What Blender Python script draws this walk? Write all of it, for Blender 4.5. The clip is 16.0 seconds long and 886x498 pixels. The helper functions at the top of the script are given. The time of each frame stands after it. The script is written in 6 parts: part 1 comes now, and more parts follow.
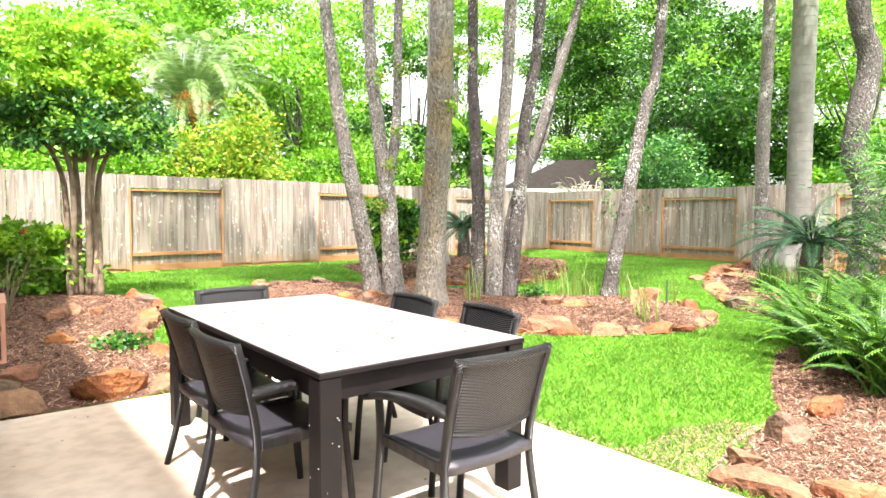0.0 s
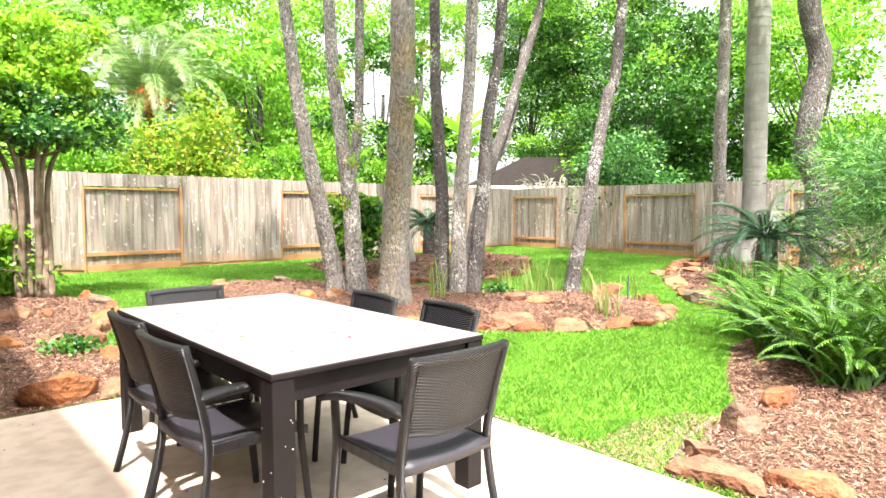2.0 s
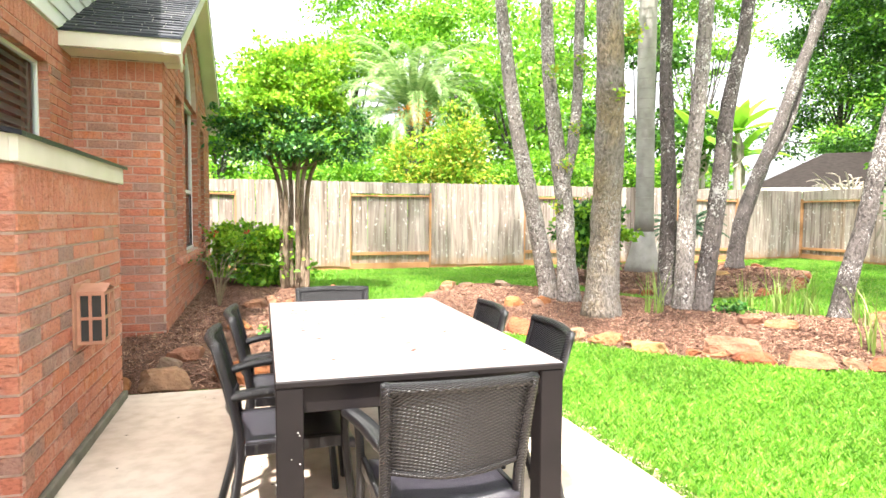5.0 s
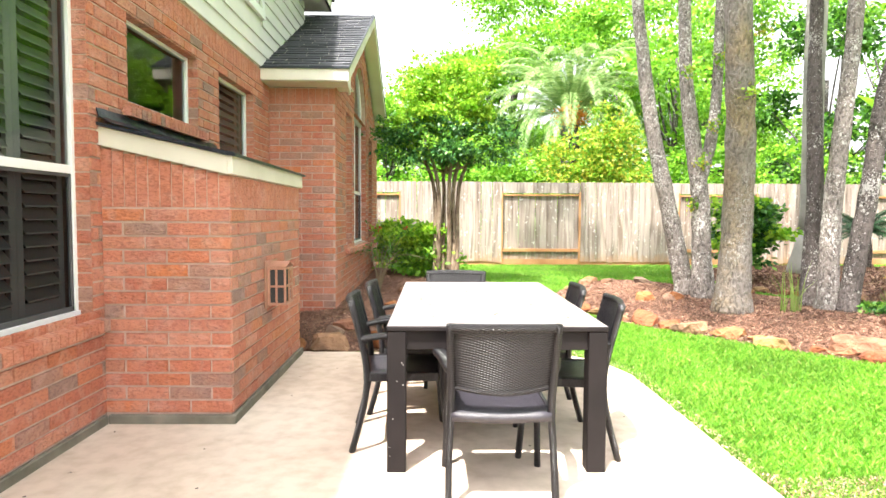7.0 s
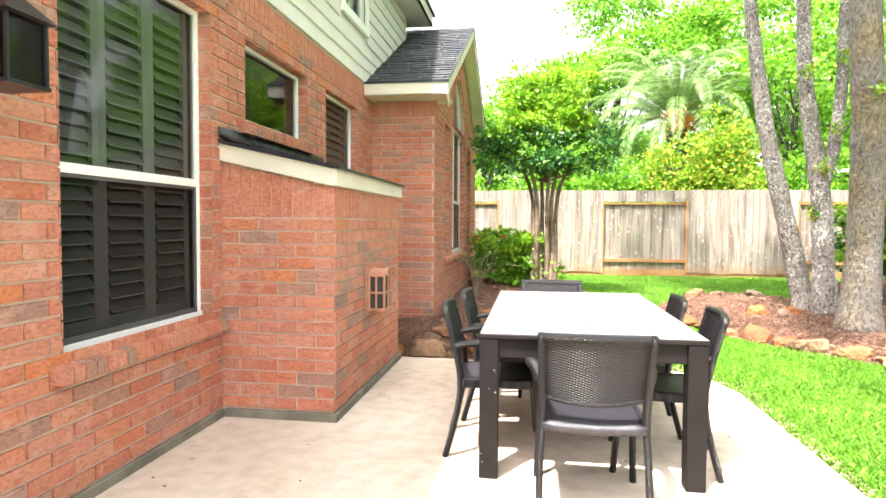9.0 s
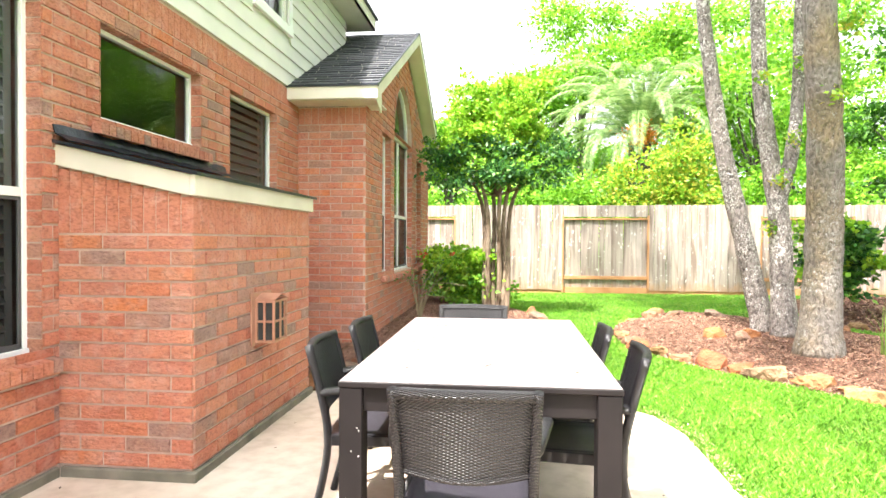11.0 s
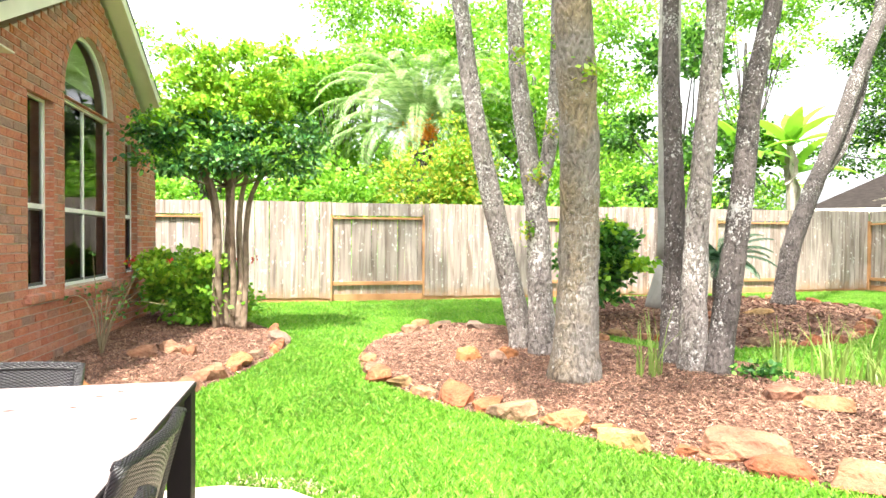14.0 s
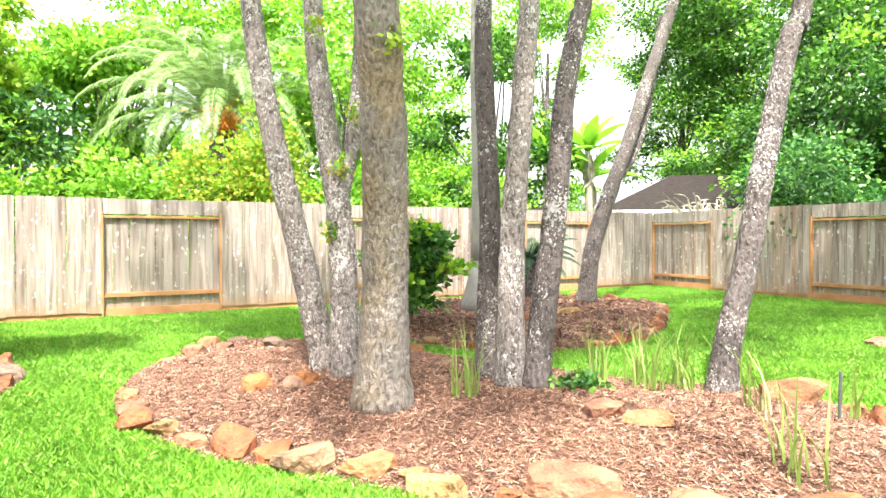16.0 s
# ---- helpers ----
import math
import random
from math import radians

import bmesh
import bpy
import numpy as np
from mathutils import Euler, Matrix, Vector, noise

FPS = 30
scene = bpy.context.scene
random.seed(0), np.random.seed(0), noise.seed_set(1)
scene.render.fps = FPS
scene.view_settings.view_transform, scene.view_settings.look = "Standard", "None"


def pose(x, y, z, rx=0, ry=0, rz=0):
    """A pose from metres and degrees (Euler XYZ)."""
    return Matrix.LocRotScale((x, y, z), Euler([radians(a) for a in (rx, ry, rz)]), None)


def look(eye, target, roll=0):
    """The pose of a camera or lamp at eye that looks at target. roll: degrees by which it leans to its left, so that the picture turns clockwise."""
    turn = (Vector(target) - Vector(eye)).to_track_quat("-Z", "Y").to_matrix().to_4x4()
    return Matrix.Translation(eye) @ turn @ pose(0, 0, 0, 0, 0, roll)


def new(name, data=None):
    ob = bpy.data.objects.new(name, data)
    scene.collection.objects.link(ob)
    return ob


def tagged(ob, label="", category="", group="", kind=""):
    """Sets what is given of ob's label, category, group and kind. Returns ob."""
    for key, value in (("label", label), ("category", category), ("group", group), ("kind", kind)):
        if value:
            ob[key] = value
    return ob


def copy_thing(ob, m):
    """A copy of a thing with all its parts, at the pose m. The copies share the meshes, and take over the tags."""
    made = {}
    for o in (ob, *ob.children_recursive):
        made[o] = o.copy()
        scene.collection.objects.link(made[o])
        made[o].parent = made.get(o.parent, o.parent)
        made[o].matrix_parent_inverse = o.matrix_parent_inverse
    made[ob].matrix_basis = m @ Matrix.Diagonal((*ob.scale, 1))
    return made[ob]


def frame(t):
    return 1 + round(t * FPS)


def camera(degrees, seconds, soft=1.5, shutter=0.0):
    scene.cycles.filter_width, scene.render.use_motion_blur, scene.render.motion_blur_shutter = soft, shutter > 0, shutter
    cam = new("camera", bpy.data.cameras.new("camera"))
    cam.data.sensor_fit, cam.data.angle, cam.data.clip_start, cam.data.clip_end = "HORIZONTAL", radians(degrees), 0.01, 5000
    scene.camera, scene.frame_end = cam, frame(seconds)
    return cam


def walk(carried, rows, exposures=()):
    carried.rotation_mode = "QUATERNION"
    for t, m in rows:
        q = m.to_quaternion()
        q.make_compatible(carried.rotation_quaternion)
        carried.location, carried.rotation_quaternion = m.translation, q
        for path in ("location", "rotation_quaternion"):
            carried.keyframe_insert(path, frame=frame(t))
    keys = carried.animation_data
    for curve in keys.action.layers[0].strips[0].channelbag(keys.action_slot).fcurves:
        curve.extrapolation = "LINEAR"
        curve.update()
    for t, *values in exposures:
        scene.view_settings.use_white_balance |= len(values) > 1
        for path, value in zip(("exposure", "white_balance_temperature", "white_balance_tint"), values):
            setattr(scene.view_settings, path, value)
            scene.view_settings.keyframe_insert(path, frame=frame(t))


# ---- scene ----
# camera and its walk
cam = camera(72.0, 16.0)
PATH = [
    (0, (-0.05, 1.952, 1.387), (1.212, 3.499, 1.272), 0.4),
    (0.5, (-0.119, 1.921, 1.39), (1.156, 3.458, 1.27), 0.3),
    (1, (-0.12, 1.925, 1.391), (1.16, 3.458, 1.269), 0.2),
    (1.5, (-0.081, 1.936, 1.381), (1.219, 3.45, 1.259), 0.2),
    (2, (0.009, 1.951, 1.382), (1.353, 3.427, 1.259), 0.1),
    (2.5, (0.198, 2.016, 1.382), (1.589, 3.447, 1.258), 0.1),
    (3, (0.407, 2.1, 1.395), (1.806, 3.525, 1.271), 0.1),
    (3.5, (0.616, 2.167, 1.386), (1.996, 3.61, 1.261), 0.2),
    (4, (0.758, 2.175, 1.384), (1.988, 3.747, 1.266), 0.2),
    (4.5, (0.902, 2.064, 1.386), (1.794, 3.85, 1.275), 0.2),
    (5, (1.012, 1.822, 1.362), (1.579, 3.737, 1.256), 0.3),
    (7.5, (1.303, 0.853, 1.336), (1.241, 2.849, 1.225), 0.5),
    (8, (1.279, 0.825, 1.338), (1.103, 2.814, 1.225), 0.6),
    (10.5, (1.592, 1.364, 1.338), (1.267, 3.337, 1.309), 0.4),
    (11, (1.742, 1.618, 1.35), (1.526, 3.606, 1.319), 0.3),
    (11.5, (1.898, 1.857, 1.349), (1.803, 3.854, 1.319), 0.3),
    (12, (2.102, 2.134, 1.375), (2.124, 4.133, 1.345), 0.2),
    (12.5, (2.277, 2.421, 1.356), (2.382, 4.418, 1.327), 0.3),
    (13, (2.401, 2.713, 1.383), (2.589, 4.704, 1.352), 0.3),
    (13.5, (2.573, 2.994, 1.39), (2.851, 4.975, 1.36), 0.2),
    (14, (2.711, 3.278, 1.394), (3.115, 5.236, 1.365), 0.3),
    (14.5, (2.773, 3.593, 1.405), (3.321, 5.516, 1.372), 0.1),
    (15, (2.889, 3.815, 1.396), (3.56, 5.699, 1.366), 0.1),
    (15.5, (3.052, 3.978, 1.428), (3.84, 5.816, 1.397), -0.1),
    (16, (3.174, 4.067, 1.429), (4.125, 5.827, 1.4), -0.1),
]
walk(cam, [(t, look(eye, target, roll)) for t, eye, target, roll in PATH],
     exposures=((0, 2.3), (4, 2.35), (5, 2.45), (8, 2.4), (10.5, 2.6), (12.5, 2.62), (14, 2.5), (16, 2.45)))

# world, sun, exposure
SUN_ELEV, SUN_TO = 63.0, (-0.50, -0.866)  # height in degrees; plan direction towards the sun
world = bpy.data.worlds.new("sky")
scene.world = world
world.use_nodes = True
wn = world.node_tree.nodes
sky = wn.new("ShaderNodeTexSky")
sky.sky_type, sky.sun_disc = "NISHITA", False
sky.sun_elevation = radians(SUN_ELEV)
sky.sun_rotation = math.atan2(SUN_TO[0], SUN_TO[1])
sky.air_density, sky.dust_density, sky.ozone_density = 1.0, 5.0, 1.0
soften = wn.new("ShaderNodeHueSaturation")
soften.inputs["Saturation"].default_value = 0.12
world.node_tree.links.new(sky.outputs["Color"], soften.inputs["Color"])
world.node_tree.links.new(soften.outputs["Color"], wn["Background"].inputs["Color"])
wn["Background"].inputs["Strength"].default_value = 0.15
sun = new("sun", bpy.data.lights.new("sun", "SUN"))
sun.data.energy, sun.data.angle, sun.data.color = 3.5, radians(1.2), (1.0, 0.95, 0.86)
sun.matrix_world = look((SUN_TO[0] * 10, SUN_TO[1] * 10, 10 * math.tan(radians(SUN_ELEV))), (0, 0, 0))


# ---- materials ----
def mat(name, rough=0.7, metal=0.0):
    m = bpy.data.materials.new(name)
    m.use_nodes = True
    b = m.node_tree.nodes["Principled BSDF"]
    b.inputs["Roughness"].default_value = rough
    b.inputs["Metallic"].default_value = metal
    return m, m.node_tree, b


def ramp(nt, src, stops):
    r = nt.nodes.new("ShaderNodeValToRGB")
    e = r.color_ramp.elements
    while len(e) < len(stops):
        e.new(0.5)
    for el, (p, c) in zip(e, stops):
        el.position, el.color = p, (*c, 1)
    nt.links.new(src, r.inputs["Fac"])
    return r.outputs["Color"]


def noise_tex(nt, scale, detail=4, stretch=None, dist=0.0, kind="Object"):
    tc = nt.nodes.new("ShaderNodeTexCoord")
    shift = nt.nodes.new("ShaderNodeVectorMath")
    shift.operation = "MULTIPLY_ADD"
    shift.inputs[1].default_value = (37.0, 53.0, 71.0)
    nt.links.new(nt.nodes.new("ShaderNodeObjectInfo").outputs["Random"], shift.inputs[0])
    nt.links.new(tc.outputs[kind], shift.inputs[2])
    n = nt.nodes.new("ShaderNodeTexNoise")
    n.inputs["Scale"].default_value, n.inputs["Detail"].default_value = scale, detail
    n.inputs["Distortion"].default_value = dist
    if stretch:
        mp = nt.nodes.new("ShaderNodeMapping")
        mp.inputs["Scale"].default_value = stretch
        nt.links.new(shift.outputs[0], mp.inputs["Vector"])
        nt.links.new(mp.outputs["Vector"], n.inputs["Vector"])
    else:
        nt.links.new(shift.outputs[0], n.inputs["Vector"])
    return n.outputs["Fac"]


def mix(nt, fac, a, b, mode="MIX"):
    m = nt.nodes.new("ShaderNodeMix")
    m.data_type, m.blend_type = "RGBA", mode
    for sock, v in ((m.inputs[0], fac), (m.inputs[6], a), (m.inputs[7], b)):
        if isinstance(v, (int, float)):
            sock.default_value = v
        elif isinstance(v, tuple):
            sock.default_value = (*v, 1)
        else:
            nt.links.new(v, sock)
    return m.outputs[2]


def bump(nt, b, h, strength=0.4, dist=0.01):
    n = nt.nodes.new("ShaderNodeBump")
    n.inputs["Strength"].default_value, n.inputs["Distance"].default_value = strength, dist
    nt.links.new(h, n.inputs["Height"])
    nt.links.new(n.outputs["Normal"], b.inputs["Normal"])


def island(nt):
    return nt.nodes.new("ShaderNodeNewGeometry").outputs["Random Per Island"]


def each(nt):
    return nt.nodes.new("ShaderNodeObjectInfo").outputs["Random"]


def simple(name, c1, c2, scale=8, rough=0.7, metal=0.0, bump_s=0.2, bump_d=0.004, stretch=None, fine=60):
    m, nt, b = mat(name, rough, metal)
    col = ramp(nt, noise_tex(nt, scale, 5, stretch), [(0.3, c1), (0.7, c2)])
    nt.links.new(col, b.inputs["Base Color"])
    bump(nt, b, noise_tex(nt, fine, 3, stretch), bump_s, bump_d)
    return m


def varied(name, stops, rnd="island", scale=20, rough=0.8, dark=0.6, fine=120, bump_s=0.35, bump_d=0.003, stretch=None, trans=0.0):
    """A material whose pieces each take a colour of their own from stops."""
    m, nt, b = mat(name, rough)
    base = ramp(nt, island(nt) if rnd == "island" else each(nt), stops)
    n = ramp(nt, noise_tex(nt, scale, 5, stretch), [(0.3, (dark,) * 3), (0.7, (1, 1, 1))])
    col = mix(nt, 1.0, base, n, "MULTIPLY")
    nt.links.new(col, b.inputs["Base Color"])
    bump(nt, b, noise_tex(nt, fine, 3, stretch), bump_s, bump_d)
    if trans:
        t = nt.nodes.new("ShaderNodeBsdfTranslucent")
        nt.links.new(col, t.inputs["Color"])
        mx = nt.nodes.new("ShaderNodeMixShader")
        mx.inputs[0].default_value = trans
        nt.links.new(b.outputs[0], mx.inputs[1])
        nt.links.new(t.outputs[0], mx.inputs[2])
        nt.links.new(mx.outputs[0], nt.nodes["Material Output"].inputs["Surface"])
    return m


BRICK_STOPS = [(0.0, (0.40, 0.125, 0.075)), (0.25, (0.47, 0.17, 0.105)), (0.5, (0.49, 0.215, 0.145)), (0.72, (0.42, 0.155, 0.105)),
               (0.82, (0.52, 0.165, 0.065)), (0.88, (0.35, 0.185, 0.14)), (1.0, (0.26, 0.165, 0.135))]


def brick_mat(name, rnd, stops=BRICK_STOPS):
    """Fired clay: a tone for each brick, mottled with frosty pink and orange, a rough split face."""
    m, nt, b = mat(name, 0.92)
    base = ramp(nt, island(nt) if rnd == "island" else each(nt), stops)
    frost = ramp(nt, noise_tex(nt, 9, 7, dist=0.5), [(0.5, (0, 0, 0)), (0.68, (0.38, 0.38, 0.38))])
    col = mix(nt, frost, base, (0.62, 0.40, 0.33))
    warm = ramp(nt, noise_tex(nt, 5, 3), [(0.45, (0, 0, 0)), (0.7, (0.28, 0.28, 0.28))])
    col = mix(nt, warm, col, (0.60, 0.22, 0.10))
    col = mix(nt, 1.0, col, ramp(nt, noise_tex(nt, 40, 5, (1, 1, 1.8)), [(0.32, (0.66, 0.62, 0.60)), (0.52, (1, 1, 1))]), "MULTIPLY")
    nt.links.new(col, b.inputs["Base Color"])
    bump(nt, b, noise_tex(nt, 34, 5, (1, 1, 1.8), 0.4), 1.0, 0.015)
    return m


M_BRICK = brick_mat("brick_face", "each")
M_BRICK_FAR = brick_mat("brick_face_joined", "island")
M_BRICK_TOP = brick_mat("brick_on_end_face", "island", [(0.0, (0.44, 0.16, 0.10)), (1.0, (0.49, 0.195, 0.13))])
M_MORTAR = simple("mortar", (0.42, 0.30, 0.24), (0.54, 0.41, 0.34), 12, 0.95, fine=200)
M_FOOT = simple("foundation_concrete", (0.10, 0.095, 0.07), (0.2, 0.18, 0.14), 6, 0.95, fine=90)
M_TRIM = simple("cream_painted_trim", (0.58, 0.54, 0.45), (0.66, 0.62, 0.53), 3, 0.6, fine=40)
M_SIDING = simple("cream_painted_siding", (0.60, 0.60, 0.56), (0.68, 0.67, 0.62), 3, 0.6, fine=40)
M_WHITE = simple("white_vinyl", (0.74, 0.75, 0.76), (0.8, 0.8, 0.8), 3, 0.4, fine=40, bump_s=0.05)
M_SHINGLE = varied("asphalt_shingle", [(0.0, (0.035, 0.037, 0.045)), (0.6, (0.06, 0.062, 0.075)), (1.0, (0.10, 0.10, 0.11))], "island", 60, 0.92, 0.6, 300, 0.5, 0.003)
M_FLASH = simple("black_metal_flashing", (0.02, 0.022, 0.03), (0.045, 0.05, 0.065), 5, 0.35, 0.6, 0.3, 0.01)
M_SHUTTER = simple("shutter_slats", (0.17, 0.18, 0.165), (0.22, 0.225, 0.21), 3, 0.5, bump_s=0.05)
# Near-black colour stands for unlit rooms; also used for the lantern glass.
M_DARK = simple("unlit_interior_black", (0.03, 0.03, 0.03), (0.05, 0.05, 0.045), 3, 0.9)
M_SCREEN = simple("insect_screen_frame", (0.05, 0.05, 0.052), (0.08, 0.08, 0.085), 3, 0.6)
M_TABLE = simple("weathered_dark_aluminium", (0.006, 0.0045, 0.005), (0.012, 0.009, 0.0095), 5, 0.6, fine=200, bump_s=0.1)
M_TABLE.node_tree.nodes["Principled BSDF"].inputs["Specular IOR Level"].default_value = 0.2
M_SPOT = simple("white_paint_fleck", (0.6, 0.6, 0.58), (0.7, 0.7, 0.68), 5)


def table_top():
    m, nt, b = mat("bleached_sheen_table_top", 0.32)
    n = noise_tex(nt, 3, 6)
    # pale base: bleached tone plus the sky's reflection lightened into it
    col = ramp(nt, n, [(0.25, (0.205, 0.168, 0.168)), (0.75, (0.255, 0.218, 0.222))])
    nt.links.new(col, b.inputs["Base Color"])
    nt.links.new(ramp(nt, noise_tex(nt, 5, 5), [(0.3, (0.3,) * 3), (0.7, (0.38,) * 3)]), b.inputs["Roughness"])
    bump(nt, b, noise_tex(nt, 30, 3), 0.05, 0.002)
    return m


M_TOP = table_top()


def wicker():
    m, nt, b = mat("woven_resin", 0.4)
    b.inputs["Specular IOR Level"].default_value = 0.45
    tc = nt.nodes.new("ShaderNodeTexCoord")
    sep = nt.nodes.new("ShaderNodeSeparateXYZ")
    nt.links.new(tc.outputs["Object"], sep.inputs[0])

    def op(kind, a, c):
        o = nt.nodes.new("ShaderNodeMath")
        o.operation = kind
        for s, v in ((o.inputs[0], a), (o.inputs[1], c)):
            if isinstance(v, (int, float)):
                s.default_value = v
            else:
                nt.links.new(v, s)
        return o.outputs[0]
    u = op("SINE", op("MULTIPLY", op("ADD", sep.outputs[0], op("MULTIPLY", sep.outputs[1], 0.2)), 240), 0)
    v = op("SINE", op("MULTIPLY", op("ADD", sep.outputs[2], op("MULTIPLY", sep.outputs[1], 0.9)), 700), 0)
    h = op("MULTIPLY", u, v)
    nt.links.new(ramp(nt, h, [(0.0, (0.004, 0.0035, 0.005)), (0.8, (0.011, 0.0095, 0.0125))]), b.inputs["Base Color"])
    bump(nt, b, h, 0.75, 0.004)
    return m


M_WICKER = wicker()
# Seat weave paler than M_WICKER: the sky's sheen is put into its colour.
M_SEAT = simple("woven_seat_sky_sheen", (0.022, 0.02, 0.026), (0.034, 0.031, 0.04), 40, 0.36, bump_s=0.5, fine=260)


def patio_mat():
    m, nt, b = mat("patio_concrete", 0.75)
    a = ramp(nt, noise_tex(nt, 0.9, 6), [(0.3, (0.43, 0.33, 0.26)), (0.5, (0.54, 0.44, 0.36)), (0.7, (0.60, 0.51, 0.43))])
    d = ramp(nt, noise_tex(nt, 9, 8), [(0.3, (0.8, 0.78, 0.75)), (0.6, (1, 1, 1))])
    nt.links.new(mix(nt, 1.0, a, d, "MULTIPLY"), b.inputs["Base Color"])
    bump(nt, b, noise_tex(nt, 120, 4), 0.2, 0.002)
    return m


M_PATIO = patio_mat()


def soil_mat(name, stops, fine=40, s=3.0):
    m, nt, b = mat(name, 0.95)
    a = ramp(nt, noise_tex(nt, s, 6), stops)
    d = ramp(nt, noise_tex(nt, fine, 6), [(0.35, (0.5, 0.5, 0.5)), (0.65, (1, 1, 1))])
    nt.links.new(mix(nt, 1.0, a, d, "MULTIPLY"), b.inputs["Base Color"])
    bump(nt, b, noise_tex(nt, fine, 5), 0.8, 0.02)
    return m


M_LAWN = soil_mat("lawn_base", [(0.3, (0.08, 0.20, 0.015)), (0.7, (0.14, 0.30, 0.025))], 60, 1.2)
M_MULCHBASE = soil_mat("mulch_base", [(0.3, (0.09, 0.04, 0.025)), (0.7, (0.17, 0.085, 0.05))], 35)
M_SOIL = soil_mat("bare_soil", [(0.3, (0.26, 0.21, 0.16)), (0.7, (0.38, 0.32, 0.26))], 35)
M_GRASS = varied("grass_blade", [(0.0, (0.08, 0.26, 0.013)), (0.5, (0.18, 0.42, 0.032)), (0.9, (0.29, 0.53, 0.06)), (1.0, (0.40, 0.46, 0.13))], "island", 1.1, 0.5, 0.62, trans=0.35)
M_CHIP = varied("mulch_chip", [(0.0, (0.07, 0.03, 0.02)), (0.4, (0.17, 0.08, 0.052)), (0.8, (0.30, 0.155, 0.10)), (1.0, (0.50, 0.34, 0.24))], "island", 9, 0.85, 0.7)
M_ROCK = varied("sandstone", [(0.0, (0.27, 0.075, 0.03)), (0.3, (0.35, 0.14, 0.045)), (0.5, (0.25, 0.16, 0.10)), (0.75, (0.31, 0.095, 0.035)), (0.9, (0.19, 0.125, 0.09)), (1.0, (0.37, 0.21, 0.08))],
                "each", 6, 0.9, 0.4, 18, 1.0, 0.04)
WOOD_STOPS = [(0.0, (0.215, 0.17, 0.145)), (0.3, (0.26, 0.215, 0.187)), (0.6, (0.29, 0.245, 0.215)), (0.9, (0.32, 0.278, 0.25)), (1.0, (0.27, 0.195, 0.148))]


def picket_mat():
    """Grey cedar: a tone for each board, dark runs down it, pale lichen flecks, orange damp wood at the foot."""
    m, nt, b = mat("weathered_cedar_picket", 0.9)
    base = ramp(nt, each(nt), WOOD_STOPS)
    runs = ramp(nt, noise_tex(nt, 3.2, 6, (5, 5, 0.35), 0.4), [(0.34, (0.52, 0.48, 0.45)), (0.52, (0.95, 0.94, 0.93)), (0.7, (1.12, 1.12, 1.12))])
    col = mix(nt, 1.0, base, runs, "MULTIPLY")
    fleck = ramp(nt, noise_tex(nt, 16, 4, (1, 1, 0.6)), [(0.63, (0, 0, 0)), (0.68, (0.75, 0.75, 0.75))])
    col = mix(nt, fleck, col, (0.50, 0.48, 0.45))
    sep = nt.nodes.new("ShaderNodeSeparateXYZ")
    nt.links.new(nt.nodes.new("ShaderNodeTexCoord").outputs["Object"], sep.inputs[0])
    add = nt.nodes.new("ShaderNodeMath")
    add.operation = "MULTIPLY_ADD"
    add.inputs[1].default_value = 0.5
    nt.links.new(noise_tex(nt, 7, 3), add.inputs[0])
    nt.links.new(sep.outputs[2], add.inputs[2])
    damp = ramp(nt, add.outputs[0], [(0.24, (0.75, 0.75, 0.75)), (0.5, (0, 0, 0))])
    col = mix(nt, damp, col, (0.26, 0.145, 0.075))
    nt.links.new(col, b.inputs["Base Color"])
    bump(nt, b, noise_tex(nt, 22, 4, (4, 4, 0.3)), 0.5, 0.006)
    return m


M_PICKET = picket_mat()
M_RAIL = simple("orange_cedar_rail", (0.28, 0.13, 0.05), (0.38, 0.20, 0.09), 4, 0.85, fine=40)


def bark(name, c1, c2, c3, s=14, hi=0.62):
    m, nt, b = mat(name, 0.92)
    a = ramp(nt, noise_tex(nt, s, 8, (1, 1, 0.75)), [(0.38, c1), (0.5, c2), (hi - 0.02, c2), (hi, c3)])
    plain = ramp(nt, noise_tex(nt, 5, 3), [(0.3, c1), (0.7, tuple((p + q) / 2 for p, q in zip(c2, c3)))])
    a = mix(nt, ramp(nt, noise_tex(nt, 4, 3), [(0.38, (0, 0, 0)), (0.58, (1, 1, 1))]), plain, a)
    nt.links.new(mix(nt, 1.0, a, ramp(nt, noise_tex(nt, 3, 3), [(0.3, (0.75, 0.75, 0.75)), (0.7, (1, 1, 1))]), "MULTIPLY"), b.inputs["Base Color"])
    bump(nt, b, noise_tex(nt, s * 1.6, 7, (1, 1, 0.5)), 1.0, 0.05)
    return m


